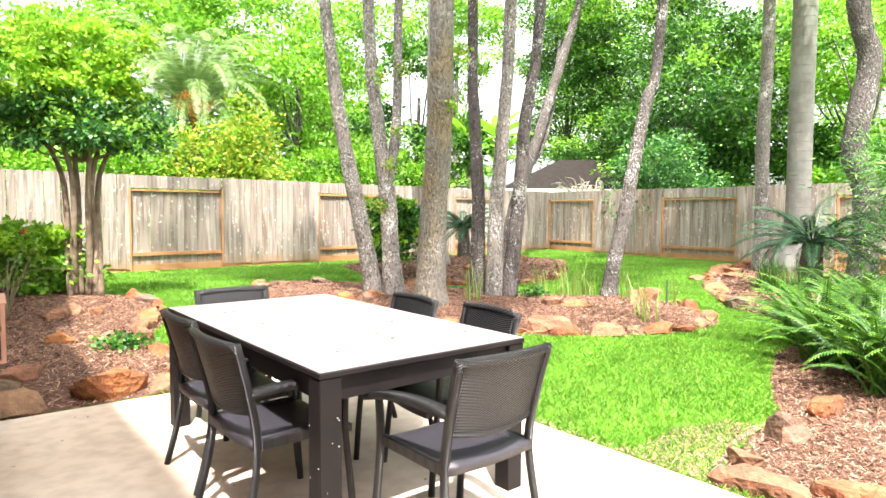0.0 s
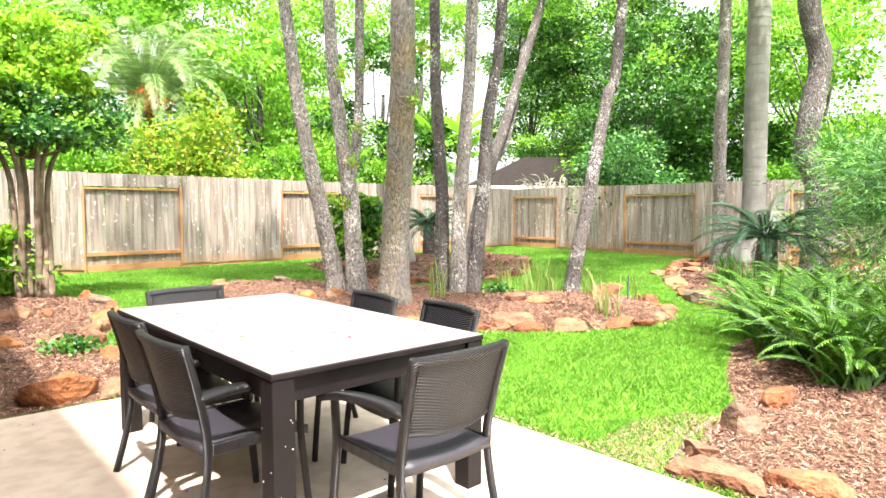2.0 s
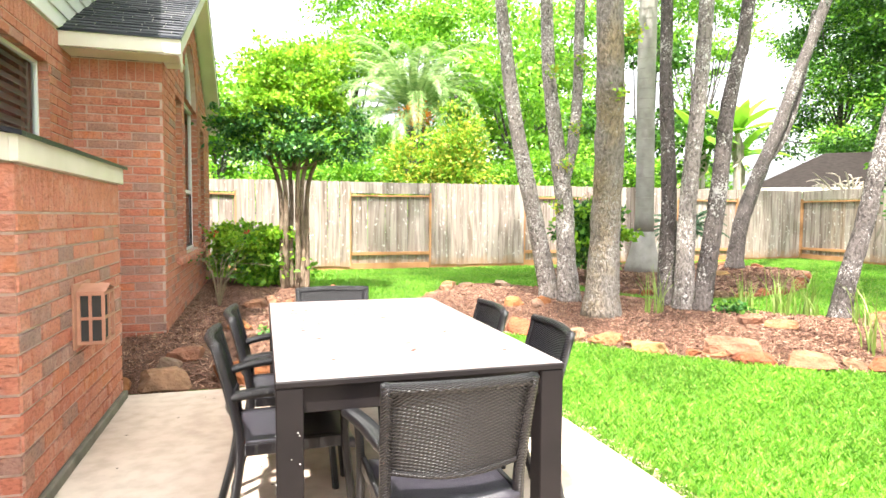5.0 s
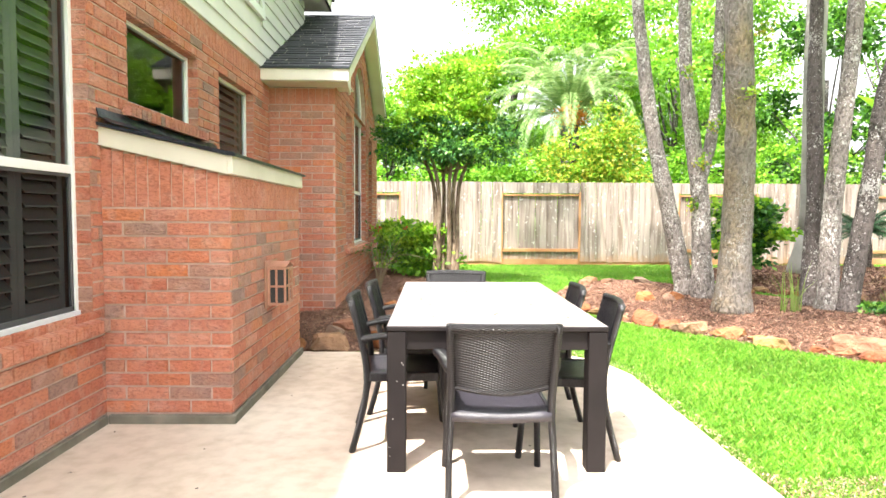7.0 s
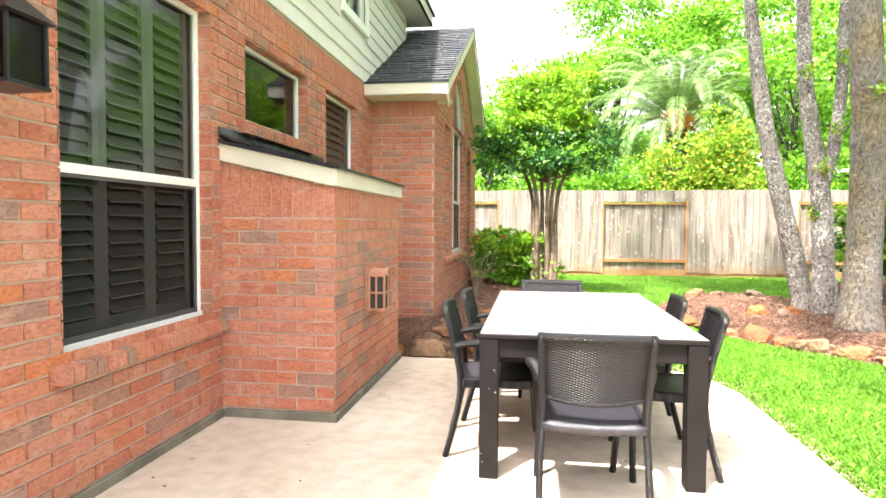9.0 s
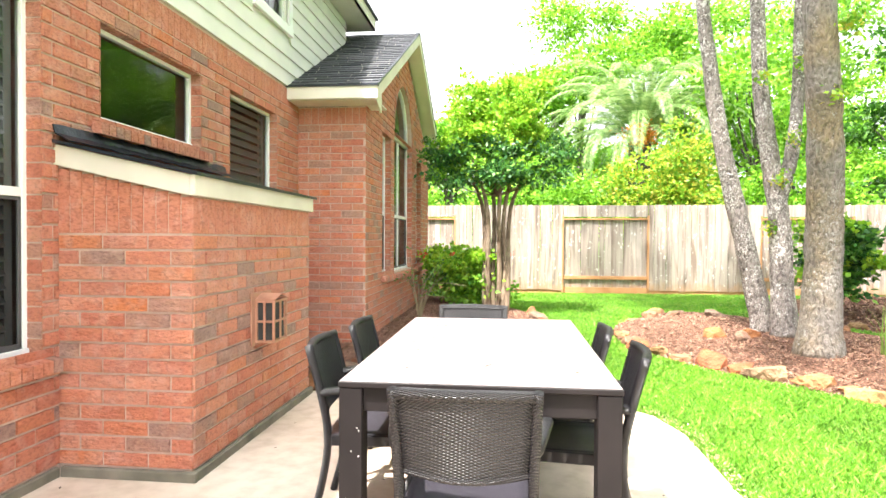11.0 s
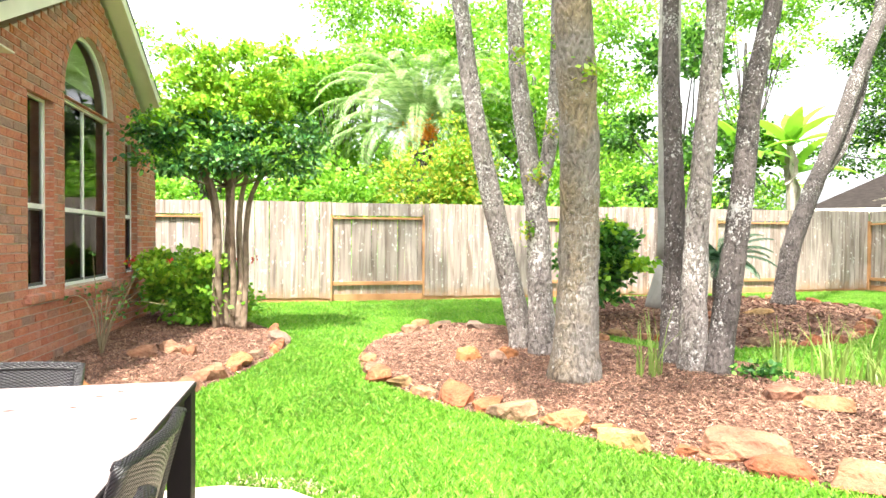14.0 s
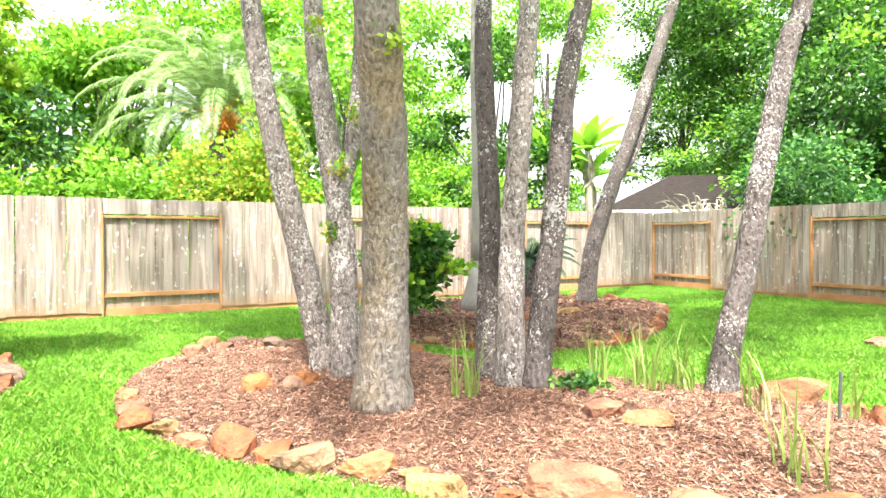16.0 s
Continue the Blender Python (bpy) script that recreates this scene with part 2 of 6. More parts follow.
def lichened(name, dark, mid, pale, share, ochre=0.0):
    """Scaly bark: dark and mid tones in upright plates, crisp pale lichen in spots of two sizes, gathered in places."""
    m, nt, b = mat(name, 0.95)
    plates = noise_tex(nt, 34, 7, (1, 1, 0.5), 0.3)
    col = ramp(nt, plates, [(0.3, dark), (0.5, mid), (0.68, tuple(min(1, v * 1.3) for v in mid))])
    if ochre:
        zone = ramp(nt, noise_tex(nt, 1.7, 4), [(0.47, (0, 0, 0)), (0.63, (ochre,) * 3)])
        col = mix(nt, zone, col, mix(nt, 1.0, (0.25, 0.18, 0.095), ramp(nt, plates, [(0.35, (0.5,) * 3), (0.6, (1.1,) * 3)]), "MULTIPLY"))
    where = noise_tex(nt, 2.6, 4)
    for size, edge in ((27, 0.012), (64, 0.0)):
        spots = nt.nodes.new("ShaderNodeMath")
        spots.operation = "MULTIPLY_ADD"
        spots.inputs[1].default_value = 0.45
        nt.links.new(where, spots.inputs[0])
        nt.links.new(noise_tex(nt, size, 4, (1, 1, 0.8)), spots.inputs[2])
        col = mix(nt, ramp(nt, spots.outputs[0], [(share + edge, (0, 0, 0)), (share + edge + 0.035, (0.8, 0.8, 0.8))]), col, pale)
    nt.links.new(col, b.inputs["Base Color"])
    bump(nt, b, plates, 1.0, 0.05)
    return m


M_BARK = lichened("grey_lichened_bark", (0.055, 0.044, 0.04), (0.18, 0.155, 0.142), (0.46, 0.44, 0.415), 0.815)
M_BARK_BIG = lichened("brown_grey_bark", (0.10, 0.083, 0.072), (0.175, 0.153, 0.137), (0.31, 0.29, 0.27), 0.875, 0.6)
M_BARK_DARK = lichened("dark_lichened_bark", (0.03, 0.023, 0.022), (0.085, 0.07, 0.065), (0.42, 0.40, 0.38), 0.845)
M_PALE = bark("smooth_pale_trunk", (0.22, 0.20, 0.18), (0.28, 0.265, 0.245), (0.35, 0.335, 0.31), 2.5, 0.8)
M_MYRTLE = bark("smooth_tan_bark", (0.13, 0.085, 0.055), (0.22, 0.16, 0.11), (0.32, 0.26, 0.19), 6, 0.7)


def leafmat(name, a, c, d, trans=0.45, rough=0.45):
    return varied(name, [(0.0, a), (0.5, c), (1.0, d)], "island", 2, rough, 0.8, trans=trans)


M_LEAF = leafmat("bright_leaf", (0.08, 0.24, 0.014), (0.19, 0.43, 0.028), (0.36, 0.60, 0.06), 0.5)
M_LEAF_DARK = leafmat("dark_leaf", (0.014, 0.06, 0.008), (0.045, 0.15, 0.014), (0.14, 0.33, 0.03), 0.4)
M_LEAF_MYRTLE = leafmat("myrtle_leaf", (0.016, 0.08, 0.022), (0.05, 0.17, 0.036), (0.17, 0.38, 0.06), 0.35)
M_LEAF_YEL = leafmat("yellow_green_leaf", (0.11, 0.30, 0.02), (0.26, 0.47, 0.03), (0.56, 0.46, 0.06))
# leaf tone with sunlight put into its colour, for tops of crowns
M_LEAF_LIT = leafmat("sunlit_tone_leaf", (0.13, 0.34, 0.015), (0.27, 0.51, 0.03), (0.46, 0.64, 0.06), 0.5)
M_PALM = leafmat("palm_leaflet", (0.09, 0.19, 0.045), (0.19, 0.32, 0.09), (0.38, 0.48, 0.20), 0.35)
M_FERN = leafmat("fern_leaflet", (0.018, 0.075, 0.006), (0.045, 0.15, 0.010), (0.17, 0.33, 0.025), 0.3)
M_SAGO = leafmat("sago_leaflet", (0.006, 0.03, 0.012), (0.012, 0.05, 0.018), (0.025, 0.08, 0.025), 0.1)
M_OLEANDER = leafmat("oleander_leaf", (0.03, 0.12, 0.03), (0.07, 0.22, 0.045), (0.22, 0.42, 0.06), 0.3)
M_SHRUB = leafmat("shrub_leaf", (0.015, 0.08, 0.012), (0.045, 0.18, 0.02), (0.20, 0.40, 0.06), 0.35)
M_ORANGE = leafmat("orange_date_stalk", (0.6, 0.16, 0.01), (0.7, 0.22, 0.02), (0.75, 0.3, 0.03), 0.2)
M_ROSE = leafmat("red_flower", (0.5, 0.02, 0.02), (0.6, 0.05, 0.02), (0.6, 0.1, 0.03), 0.2)
M_BLOSSOM = leafmat("pale_pink_petal", (0.7, 0.45, 0.42), (0.75, 0.55, 0.5), (0.8, 0.66, 0.6), 0.3)
M_STRAW = varied("dry_grass", [(0.0, (0.25, 0.2, 0.1)), (0.5, (0.38, 0.31, 0.17)), (1.0, (0.5, 0.44, 0.28))], "island", 5)
M_DRYLEAF = simple("reddish_dry_leaf", (0.12, 0.03, 0.02), (0.2, 0.07, 0.04), 8, 0.8)
M_TWIG = simple("bleached_twig", (0.3, 0.25, 0.2), (0.45, 0.4, 0.34), 8, 0.9)
M_CANE = simple("brown_green_cane", (0.13, 0.10, 0.06), (0.22, 0.18, 0.10), 8, 0.9)
M_ROOF_FAR = simple("brown_roof_shingle", (0.016, 0.013, 0.012), (0.03, 0.025, 0.023), 6, 0.9, stretch=(1, 1, 4))
M_ROOF_FAR.node_tree.nodes["Principled BSDF"].inputs["Specular IOR Level"].default_value = 0.05
M_STUCCO = simple("pale_house_wall", (0.5, 0.48, 0.44), (0.58, 0.56, 0.52), 3, 0.9)
M_COPPER = simple("aged_copper_lantern", (0.36, 0.17, 0.11), (0.46, 0.24, 0.16), 12, 0.5, 0.15)


def glass_mat(name, tint, gloss):
    m, nt, b = mat(name, 0.03)
    b.inputs["Base Color"].default_value = (*tint, 1)
    b.inputs["Transmission Weight"].default_value = 1.0
    b.inputs["IOR"].default_value = 1.45
    g = nt.nodes.new("ShaderNodeBsdfGlossy")
    g.inputs["Roughness"].default_value = 0.02
    t = nt.nodes.new("ShaderNodeBsdfTransparent")
    t.inputs["Color"].default_value = (*tint, 1)
    f = nt.nodes.new("ShaderNodeFresnel")
    f.inputs["IOR"].default_value = gloss
    mx = nt.nodes.new("ShaderNodeMixShader")
    nt.links.new(f.outputs[0], mx.inputs[0])
    nt.links.new(t.outputs[0], mx.inputs[1])
    nt.links.new(g.outputs[0], mx.inputs[2])
    nt.links.new(mx.outputs[0], nt.nodes["Material Output"].inputs["Surface"])
    return m


M_GLASS = glass_mat("window_glass", (0.86, 0.90, 0.88), 1.5)
M_SCREENED = glass_mat("screened_glass", (0.42, 0.43, 0.44), 1.2)


# ---- helpers ----
def mesh_ob(name, verts, faces, material, parent=None, label="", kind="", smooth=False):
    me = bpy.data.meshes.new(name)
    me.from_pydata([tuple(v) for v in verts], [], faces)
    me.materials.append(material)
    if smooth:
        me.shade_smooth()
    ob = new(name, me)
    if parent is not None:
        ob.parent = parent
    return tagged(ob, label, kind=kind)


def part(name, bm, material, parent=None, label="", smooth=False, kind=""):
    me = bpy.data.meshes.new(name)
    bmesh.ops.recalc_face_normals(bm, faces=bm.faces)
    bm.to_mesh(me)
    bm.free()
    me.materials.append(material)
    if smooth:
        me.shade_smooth()
    ob = new(name, me)
    if parent is not None:
        ob.parent = parent
    return tagged(ob, label, kind=kind)


def thing(name, label, category, at=(0, 0, 0), rz=0, group=""):
    ob = new(name)
    ob.matrix_world = pose(*at, 0, 0, rz)
    return tagged(ob, label, category, group)


def box(bm, lo, hi, m=None, bevel=0.0):
    r = bmesh.ops.create_cube(bm, size=1)["verts"]
    c = [(a + b) / 2 for a, b in zip(lo, hi)]
    d = [b - a for a, b in zip(lo, hi)]
    for v in r:
        v.co = Vector([c[i] + v.co[i] * d[i] for i in range(3)])
    if bevel:
        es = list({e for v in r for e in v.link_edges})
        nr = bmesh.ops.bevel(bm, geom=es, offset=bevel, segments=1, affect="EDGES")["verts"]
        r = list({v for v in nr} | {v for v in r if v.is_valid})
    if m is not None:
        for v in r:
            v.co = m @ v.co
    return r


def boxes(name, material, parent, items, label="", bevel=0.0, kind=""):
    bm = bmesh.new()
    for lo, hi in items:
        box(bm, lo, hi, bevel=bevel)
    return part(name, bm, material, parent, label, kind=kind)


def tube_data(points, radii, sides=8, cap=True, rough=0.0, rnd=None):
    """Vertices and faces of a tapered tube along points."""
    vs, fs = [], []
    pts = [Vector(p) for p in points]
    for i, (p, r) in enumerate(zip(pts, radii)):
        d = (pts[min(i + 1, len(pts) - 1)] - pts[max(i - 1, 0)]).normalized()
        a = d.orthogonal().normalized() if abs(d.z) < 0.3 else Vector((1, 0, 0)).cross(d).normalized()
        b = d.cross(a)
        for k in range(sides):
            an = 2 * math.pi * k / sides
            rr = r * (1 + (rnd.uniform(-rough, rough) if rnd else 0))
            vs.append(p + a * (math.cos(an) * rr) + b * (math.sin(an) * rr))
    n = len(pts)
    for i in range(n - 1):
        for k in range(sides):
            k2 = (k + 1) % sides
            fs.append((i * sides + k, i * sides + k2, (i + 1) * sides + k2, (i + 1) * sides + k))
    if cap:
        fs.append(tuple(range(sides))[::-1])
        fs.append(tuple((n - 1) * sides + k for k in range(sides)))
    return vs, fs


def join(parts):
    vs, fs = [], []
    for v, f in parts:
        o = len(vs)
        vs += v
        fs += [tuple(i + o for i in q) for q in f]
    return vs, fs


def smoothline(points, n=4):
    """Points on a soft curve through the given ones."""
    P = [Vector(p) for p in points]
    out = []
    for i in range(len(P) - 1):
        p0, p1, p2, p3 = P[max(i - 1, 0)], P[i], P[i + 1], P[min(i + 2, len(P) - 1)]
        for k in range(n):
            t = k / n
            out.append(0.5 * ((2 * p1) + (p2 - p0) * t + (2 * p0 - 5 * p1 + 4 * p2 - p3) * t * t + (3 * p1 - p0 - 3 * p2 + p3) * t ** 3))
    return out + [P[-1]]


def fast_mesh(name, co, quads, material, parent=None, label="", category="", kind="", group=""):
    """A mesh from numpy arrays of vertices (n, 3) and quads (m, 4) or triangles (m, 3)."""
    me = bpy.data.meshes.new(name)
    n, k = quads.shape
    me.vertices.add(len(co))
    me.vertices.foreach_set("co", co.astype(np.float32).ravel())
    me.loops.add(n * k)
    me.loops.foreach_set("vertex_index", quads.astype(np.int32).ravel())
    me.polygons.add(n)
    me.polygons.foreach_set("loop_start", np.arange(0, n * k, k, dtype=np.int32))
    me.update(calc_edges=True)
    me.materials.append(material)
    ob = new(name, me)
    if parent is not None:
        ob.parent = parent
    return tagged(ob, label, category, group, kind)


def leaf_cards(centres, dirs, length, width, seed, droop=0.0):
    """Folded pointed leaves: a kite of two triangles each, at centres (n, 3), pointing along dirs."""
    r = np.random.default_rng(seed)
    n = len(centres)
    d = dirs / np.maximum(np.linalg.norm(dirs, axis=1, keepdims=True), 1e-6)
    side = np.cross(d, r.normal(size=(n, 3)))
    side /= np.maximum(np.linalg.norm(side, axis=1, keepdims=True), 1e-6)
    L = (length * r.uniform(0.6, 1.3, n))[:, None]
    W = (width * r.uniform(0.7, 1.2, n))[:, None]
    a = centres
    b = centres + d * L * 0.45 + side * W
    c = centres + d * L
    e = centres + d * L * 0.45 - side * W
    co = np.stack([a, b, c, e], 1).reshape(-1, 3)
    return co, np.arange(4 * n).reshape(n, 4)


# ---- ground ----
PATIO = [(-0.80, -4.0), (2.98, -4.0), (2.98, 6.0), (2.86, 6.45), (2.58, 6.76), (2.2, 6.9), (1.2, 6.84), (0.0, 6.86), (-0.80, 6.86)]
BED_HOUSE = [(-0.80, 6.87), (0.0, 6.9), (1.25, 6.88), (1.55, 7.6), (1.6, 9.1), (1.9, 9.6), (2.2, 10.5), (2.38, 11.3), (2.25, 12.2), (1.6, 13.6), (0.6, 14.6), (0.0, 15.0), (-0.80, 15.0)]
BED_ISLAND = [(3.15, 10.3), (3.2, 9.5), (3.45, 8.8), (3.75, 8.2), (4.3, 7.6), (4.75, 7.0), (5.2, 6.5), (5.8, 6.02), (6.4, 5.68), (7.1, 5.58), (7.6, 5.7),
              (8.15, 6.3), (8.5, 7.0), (8.35, 7.7), (7.7, 8.3), (7.4, 9.0), (7.0, 9.7), (6.4, 10.8), (5.5, 12.2), (4.8, 12.6), (4.1, 12.4), (3.4, 11.3)]
BED_BACK = [(6.7, 11.3), (7.2, 10.4), (8.0, 10.0), (8.9, 9.9), (9.9, 10.2), (11.2, 11.1), (12.4, 12.2), (13.0, 13.1), (12.8, 14.4), (11.5, 15.6), (9.0, 16.0), (7.4, 15.0), (6.8, 13.0)]
BED_FAR = [(7.6, 4.7), (8.4, 5.3), (8.6, 5.9), (9.2, 6.5), (10.6, 7.5), (12.8, 8.55), (14.5, 9.0), (15.9, 9.0), (16.3, 7.0), (16.3, 0.5), (8.0, 0.5), (6.6, 2.4)]
BED_NEAR = [(3.0, 2.9), (3.15, 3.5), (3.7, 3.62), (4.5, 3.75), (5.2, 4.1), (6.3, 4.5), (7.6, 4.6), (8.0, 0.5), (3.05, 0.5)]
BEDS = [BED_HOUSE, BED_ISLAND, BED_BACK, BED_FAR, BED_NEAR]
MOUND = [0.16, 0.2, 0.12, 0.1, 0.06]
BARE = [(3.0, 3.35), (3.2, 3.52), (3.7, 3.64), (4.15, 3.7), (4.05, 3.9), (3.6, 4.05), (3.2, 4.0), (3.0, 4.1)]


def inside(poly, X, Y):
    X, Y = np.asarray(X, float), np.asarray(Y, float)
    c = np.zeros(X.shape, bool)
    for (x1, y1), (x2, y2) in zip(poly, poly[1:] + poly[:1]):
        if y1 != y2:
            c ^= ((y1 > Y) != (y2 > Y)) & (X < (x2 - x1) * (Y - y1) / (y2 - y1) + x1)
    return c


def edge_dist(poly, X, Y):
    X, Y = np.asarray(X, float), np.asarray(Y, float)
    best = np.full(X.shape, 1e9)
    for (x1, y1), (x2, y2) in zip(poly, poly[1:] + poly[:1]):
        dx, dy = x2 - x1, y2 - y1
        t = np.clip(((X - x1) * dx + (Y - y1) * dy) / (dx * dx + dy * dy), 0, 1)
        best = np.minimum(best, np.hypot(X - x1 - t * dx, Y - y1 - t * dy))
    return best


def ground_z(X, Y):
    X, Y = np.asarray(X, float), np.asarray(Y, float)
    z = -0.025 + 0.0105 * np.clip(np.hypot(X - 1, Y - 4) - 2.5, 0, 17)
    for poly, h in zip(BEDS, MOUND):
        z = z + np.where(inside(poly, X, Y), h * (1 - np.exp(-edge_dist(poly, X, Y) / 0.6)), 0)
    z = np.where(inside(PATIO, X, Y), -0.12, z)
    return z


def gz(x, y):
    return float(ground_z(np.array([x]), np.array([y]))[0])


def ground_sheet():
    far = [-900, -300, -100, -40, -20]
    xs = np.array(far + list(np.arange(-8, 18.01, 0.12)) + [22, 30, 45, 80, 200, 900])
    ys = np.array(far[:-1] + [-15, -8] + list(np.arange(-4, 18.01, 0.12)) + [22, 30, 45, 80, 200, 900])
    X, Y = np.meshgrid(xs, ys)
    Z = ground_z(X, Y)
    co = np.stack([X, Y, Z], -1).reshape(-1, 3)
    nx = len(xs)
    i, j = np.meshgrid(np.arange(len(ys) - 1), np.arange(nx - 1), indexing="ij")
    a = (i * nx + j).ravel()
    quads = np.stack([a, a + 1, a + nx + 1, a + nx], 1)
    ob = fast_mesh("ground", co, quads, M_LAWN, kind="structure", label="green lawn ground with mulched garden beds")
    ob.data.materials.append(M_MULCHBASE)
    ob.data.materials.append(M_SOIL)
    c = co[quads].mean(1)
    idx = np.zeros(len(quads), np.int32)
    for poly in BEDS:
        idx[inside(poly, c[:, 0], c[:, 1])] = 1
    idx[inside(BARE, c[:, 0], c[:, 1])] = 2
    ob.data.polygons.foreach_set("material_index", idx)
    ob.data.shade_smooth()


ground_sheet()


def patio():
    bm = bmesh.new()
    top = [bm.verts.new((x, y, 0)) for x, y in PATIO]
    low = [bm.verts.new((x, y, -0.15)) for x, y in PATIO]
    bm.faces.new(top)
    bm.faces.new(low[::-1])
    n = len(top)
    for i in range(n):
        bm.faces.new((top[i], low[i], low[(i + 1) % n], top[(i + 1) % n]))
    es = [e for e in bm.edges if e.verts[0].co.z == 0 and e.verts[1].co.z == 0]
    bmesh.ops.bevel(bm, geom=es, offset=0.012, segments=2, affect="EDGES")
    part("patio", bm, M_PATIO, label="pale tan concrete patio slab with worn stains", kind="structure")


patio()


# ---- house walls ----
WALL_X, WING_X, WING_Y, WING_N = -0.80, 0.03, 8.76, 14.35
RIDGE_Y = 11.55


def frame_map(origin, axis):
    """World place of (u, out, z): u along the wall, out towards the yard. axis 'y': a wall that faces +x; axis 'x': one that faces -y."""
    if axis == "y":
        return lambda u, out, z: (origin + out, u, z)
    return lambda u, out, z: (u, origin - out, z)


def column_wall(name, fm, u_cuts, spans, thick, material, label, kind="structure", parent=None):
    """A thick wall of upright strips: spans(u) gives the solid (low, high) pairs at u."""
    vs, fs = [], []
    for a, b in zip(u_cuts, u_cuts[1:]):
        if b - a < 1e-4:
            continue
        sa, sb = spans(a + 1e-4), spans(b - 1e-4)
        if len(sa) != len(sb):
            sa = sb = spans((a + b) / 2)
        for (l0, h0), (l1, h1) in zip(sa, sb):
            o = len(vs)
            for out in (0, -thick):
                vs += [fm(a, out, l0), fm(b, out, l1), fm(b, out, h1), fm(a, out, h0)]
            fs += [tuple(o + i for i in q) for q in ((0, 1, 2, 3), (7, 6, 5, 4), (3, 2, 6, 7), (0, 4, 5, 1), (0, 3, 7, 4), (1, 5, 6, 2))]
    ob = mesh_ob(name, vs, fs, material, parent, label, kind)
    bm = bmesh.new()
    bm.from_mesh(ob.data)
    bmesh.ops.recalc_face_normals(bm, faces=bm.faces)
    bm.to_mesh(ob.data)
    bm.free()
    return ob


COURSE, BRICK_L, JOINT, PROUD = 0.0857, 0.27, 0.0115, 0.011


def brick_block(du, dz, proud=PROUD, lip=0.003):
    """A brick's shown faces, in (u, out, z), from its low corner."""
    vs = [(0, -0.002, 0), (du, -0.002, 0), (du, -0.002, dz), (0, -0.002, dz),
          (lip, proud, lip), (du - lip, proud, lip), (du - lip, proud, dz - lip), (lip, proud, dz - lip)]
    fs = [(4, 5, 6, 7), (0, 1, 5, 4), (1, 2, 6, 5), (2, 3, 7, 6), (3, 0, 4, 7)]
    return vs, fs


BRICK_JOBS = []


def lay_bricks(wall, fm, axis, u0, u1, z0, z1, allowed, single, soldiers=()):
    """Plans running-bond bricks between z0 and z1; allowed(z) gives the free (u, u) pairs; single(u, z) picks those that are parts."""
    rows = max(1, round((z1 - z0) / COURSE))
    h = (z1 - z0) / rows
    out = []
    for r in range(rows):
        z = z0 + r * h
        start = u0 - (BRICK_L / 2 if r % 2 else 0)
        for a, b in allowed(z + h / 2):
            k = math.floor((a - start) / BRICK_L)
            while start + k * BRICK_L < b:
                p, q = max(a, start + k * BRICK_L), min(b, start + (k + 1) * BRICK_L)
                if q - p > 0.03:
                    out.append((p + JOINT / 2, z + JOINT / 2, q - p - JOINT, h - JOINT))
                k += 1
    for a, b, z, hh in soldiers:
        n = max(1, round((b - a) / COURSE))
        for i in range(n):
            w = (b - a) / n
            out.append((a + i * w + JOINT / 2, z + JOINT / 2, w - JOINT, hh - JOINT))
    BRICK_JOBS.append((wall, fm, axis, out, single))


def place_bricks():
    """Lays all planned bricks; kept for the end of the file."""
    cache = {}
    rnd = random.Random(5)
    for wall, fm, axis, items, single in BRICK_JOBS:
        joined, ends, count = [], [], 0
        for u, z, du, dz in items:
            if dz > 0.15:
                vs, fs = brick_block(du + 0.0075, dz, 0.007)
                ends.append(([fm(u - 0.00375 + a, o, z + c) for a, o, c in vs], fs))
            elif single(u, z) and count < 300:
                count += 1
                key = (axis, round(du, 2), round(dz, 3))
                if key not in cache:
                    vs, fs = brick_block(round(du, 2), dz)
                    me = bpy.data.meshes.new("brick")
                    if axis == "y":
                        vs = [(o, a, c) for a, o, c in vs]
                    else:
                        vs = [(a, -o, c) for a, o, c in vs]
                    me.from_pydata(vs, [], fs)
                    me.materials.append(M_BRICK)
                    cache[key] = me
                ob = new("brick", cache[key])
                x, y, zz = fm(u, rnd.uniform(-0.002, 0.002), z)
                ob.location = (x, y, zz)
                ob.parent = wall
            else:
                vs, fs = brick_block(du, dz)
                j = rnd.uniform(-0.002, 0.002)
                joined.append(([fm(u + a, o + j, z + c) for a, o, c in vs], fs))
        if ends:
            vs, fs = join(ends)
            mesh_ob("brick_course_on_end", vs, fs, M_BRICK_TOP, wall, "top course of bricks set on end", "stuff")
        if joined:
            vs, fs = join(joined)
            mesh_ob("brick_field", vs, fs, M_BRICK_FAR, wall, "reddish brown brick", "stuff")


def minus(span, cuts):
    """Span less the cuts, as pairs."""
    out, a = [], span[0]
    for c, d in sorted(cuts):
        if c > a:
            out.append((a, min(c, span[1])))
        a = max(a, d)
    if a < span[1]:
        out.append((a, span[1]))
    return [(p, q) for p, q in out if q - p > 1e-3]


# main wall, ground floor: openings (u0, u1, z0, z1)
MAIN_OPEN = [(3.37, 4.69, 0.71, 2.72), (5.17, 6.42, 2.09, 2.70), (6.94, 8.08, 1.80, 2.72), (0.3, 2.4, 0.02, 2.2)]
MAIN_TOP = 3.09


def main_spans(u):
    cuts = [(z0, z1) for a, b, z0, z1 in MAIN_OPEN if a < u < b]
    return minus((-0.1, MAIN_TOP), cuts)


def cuts_of(openings, lo, hi):
    return sorted({lo, hi, *[v for o in openings for v in o[:2] if lo < v < hi]})


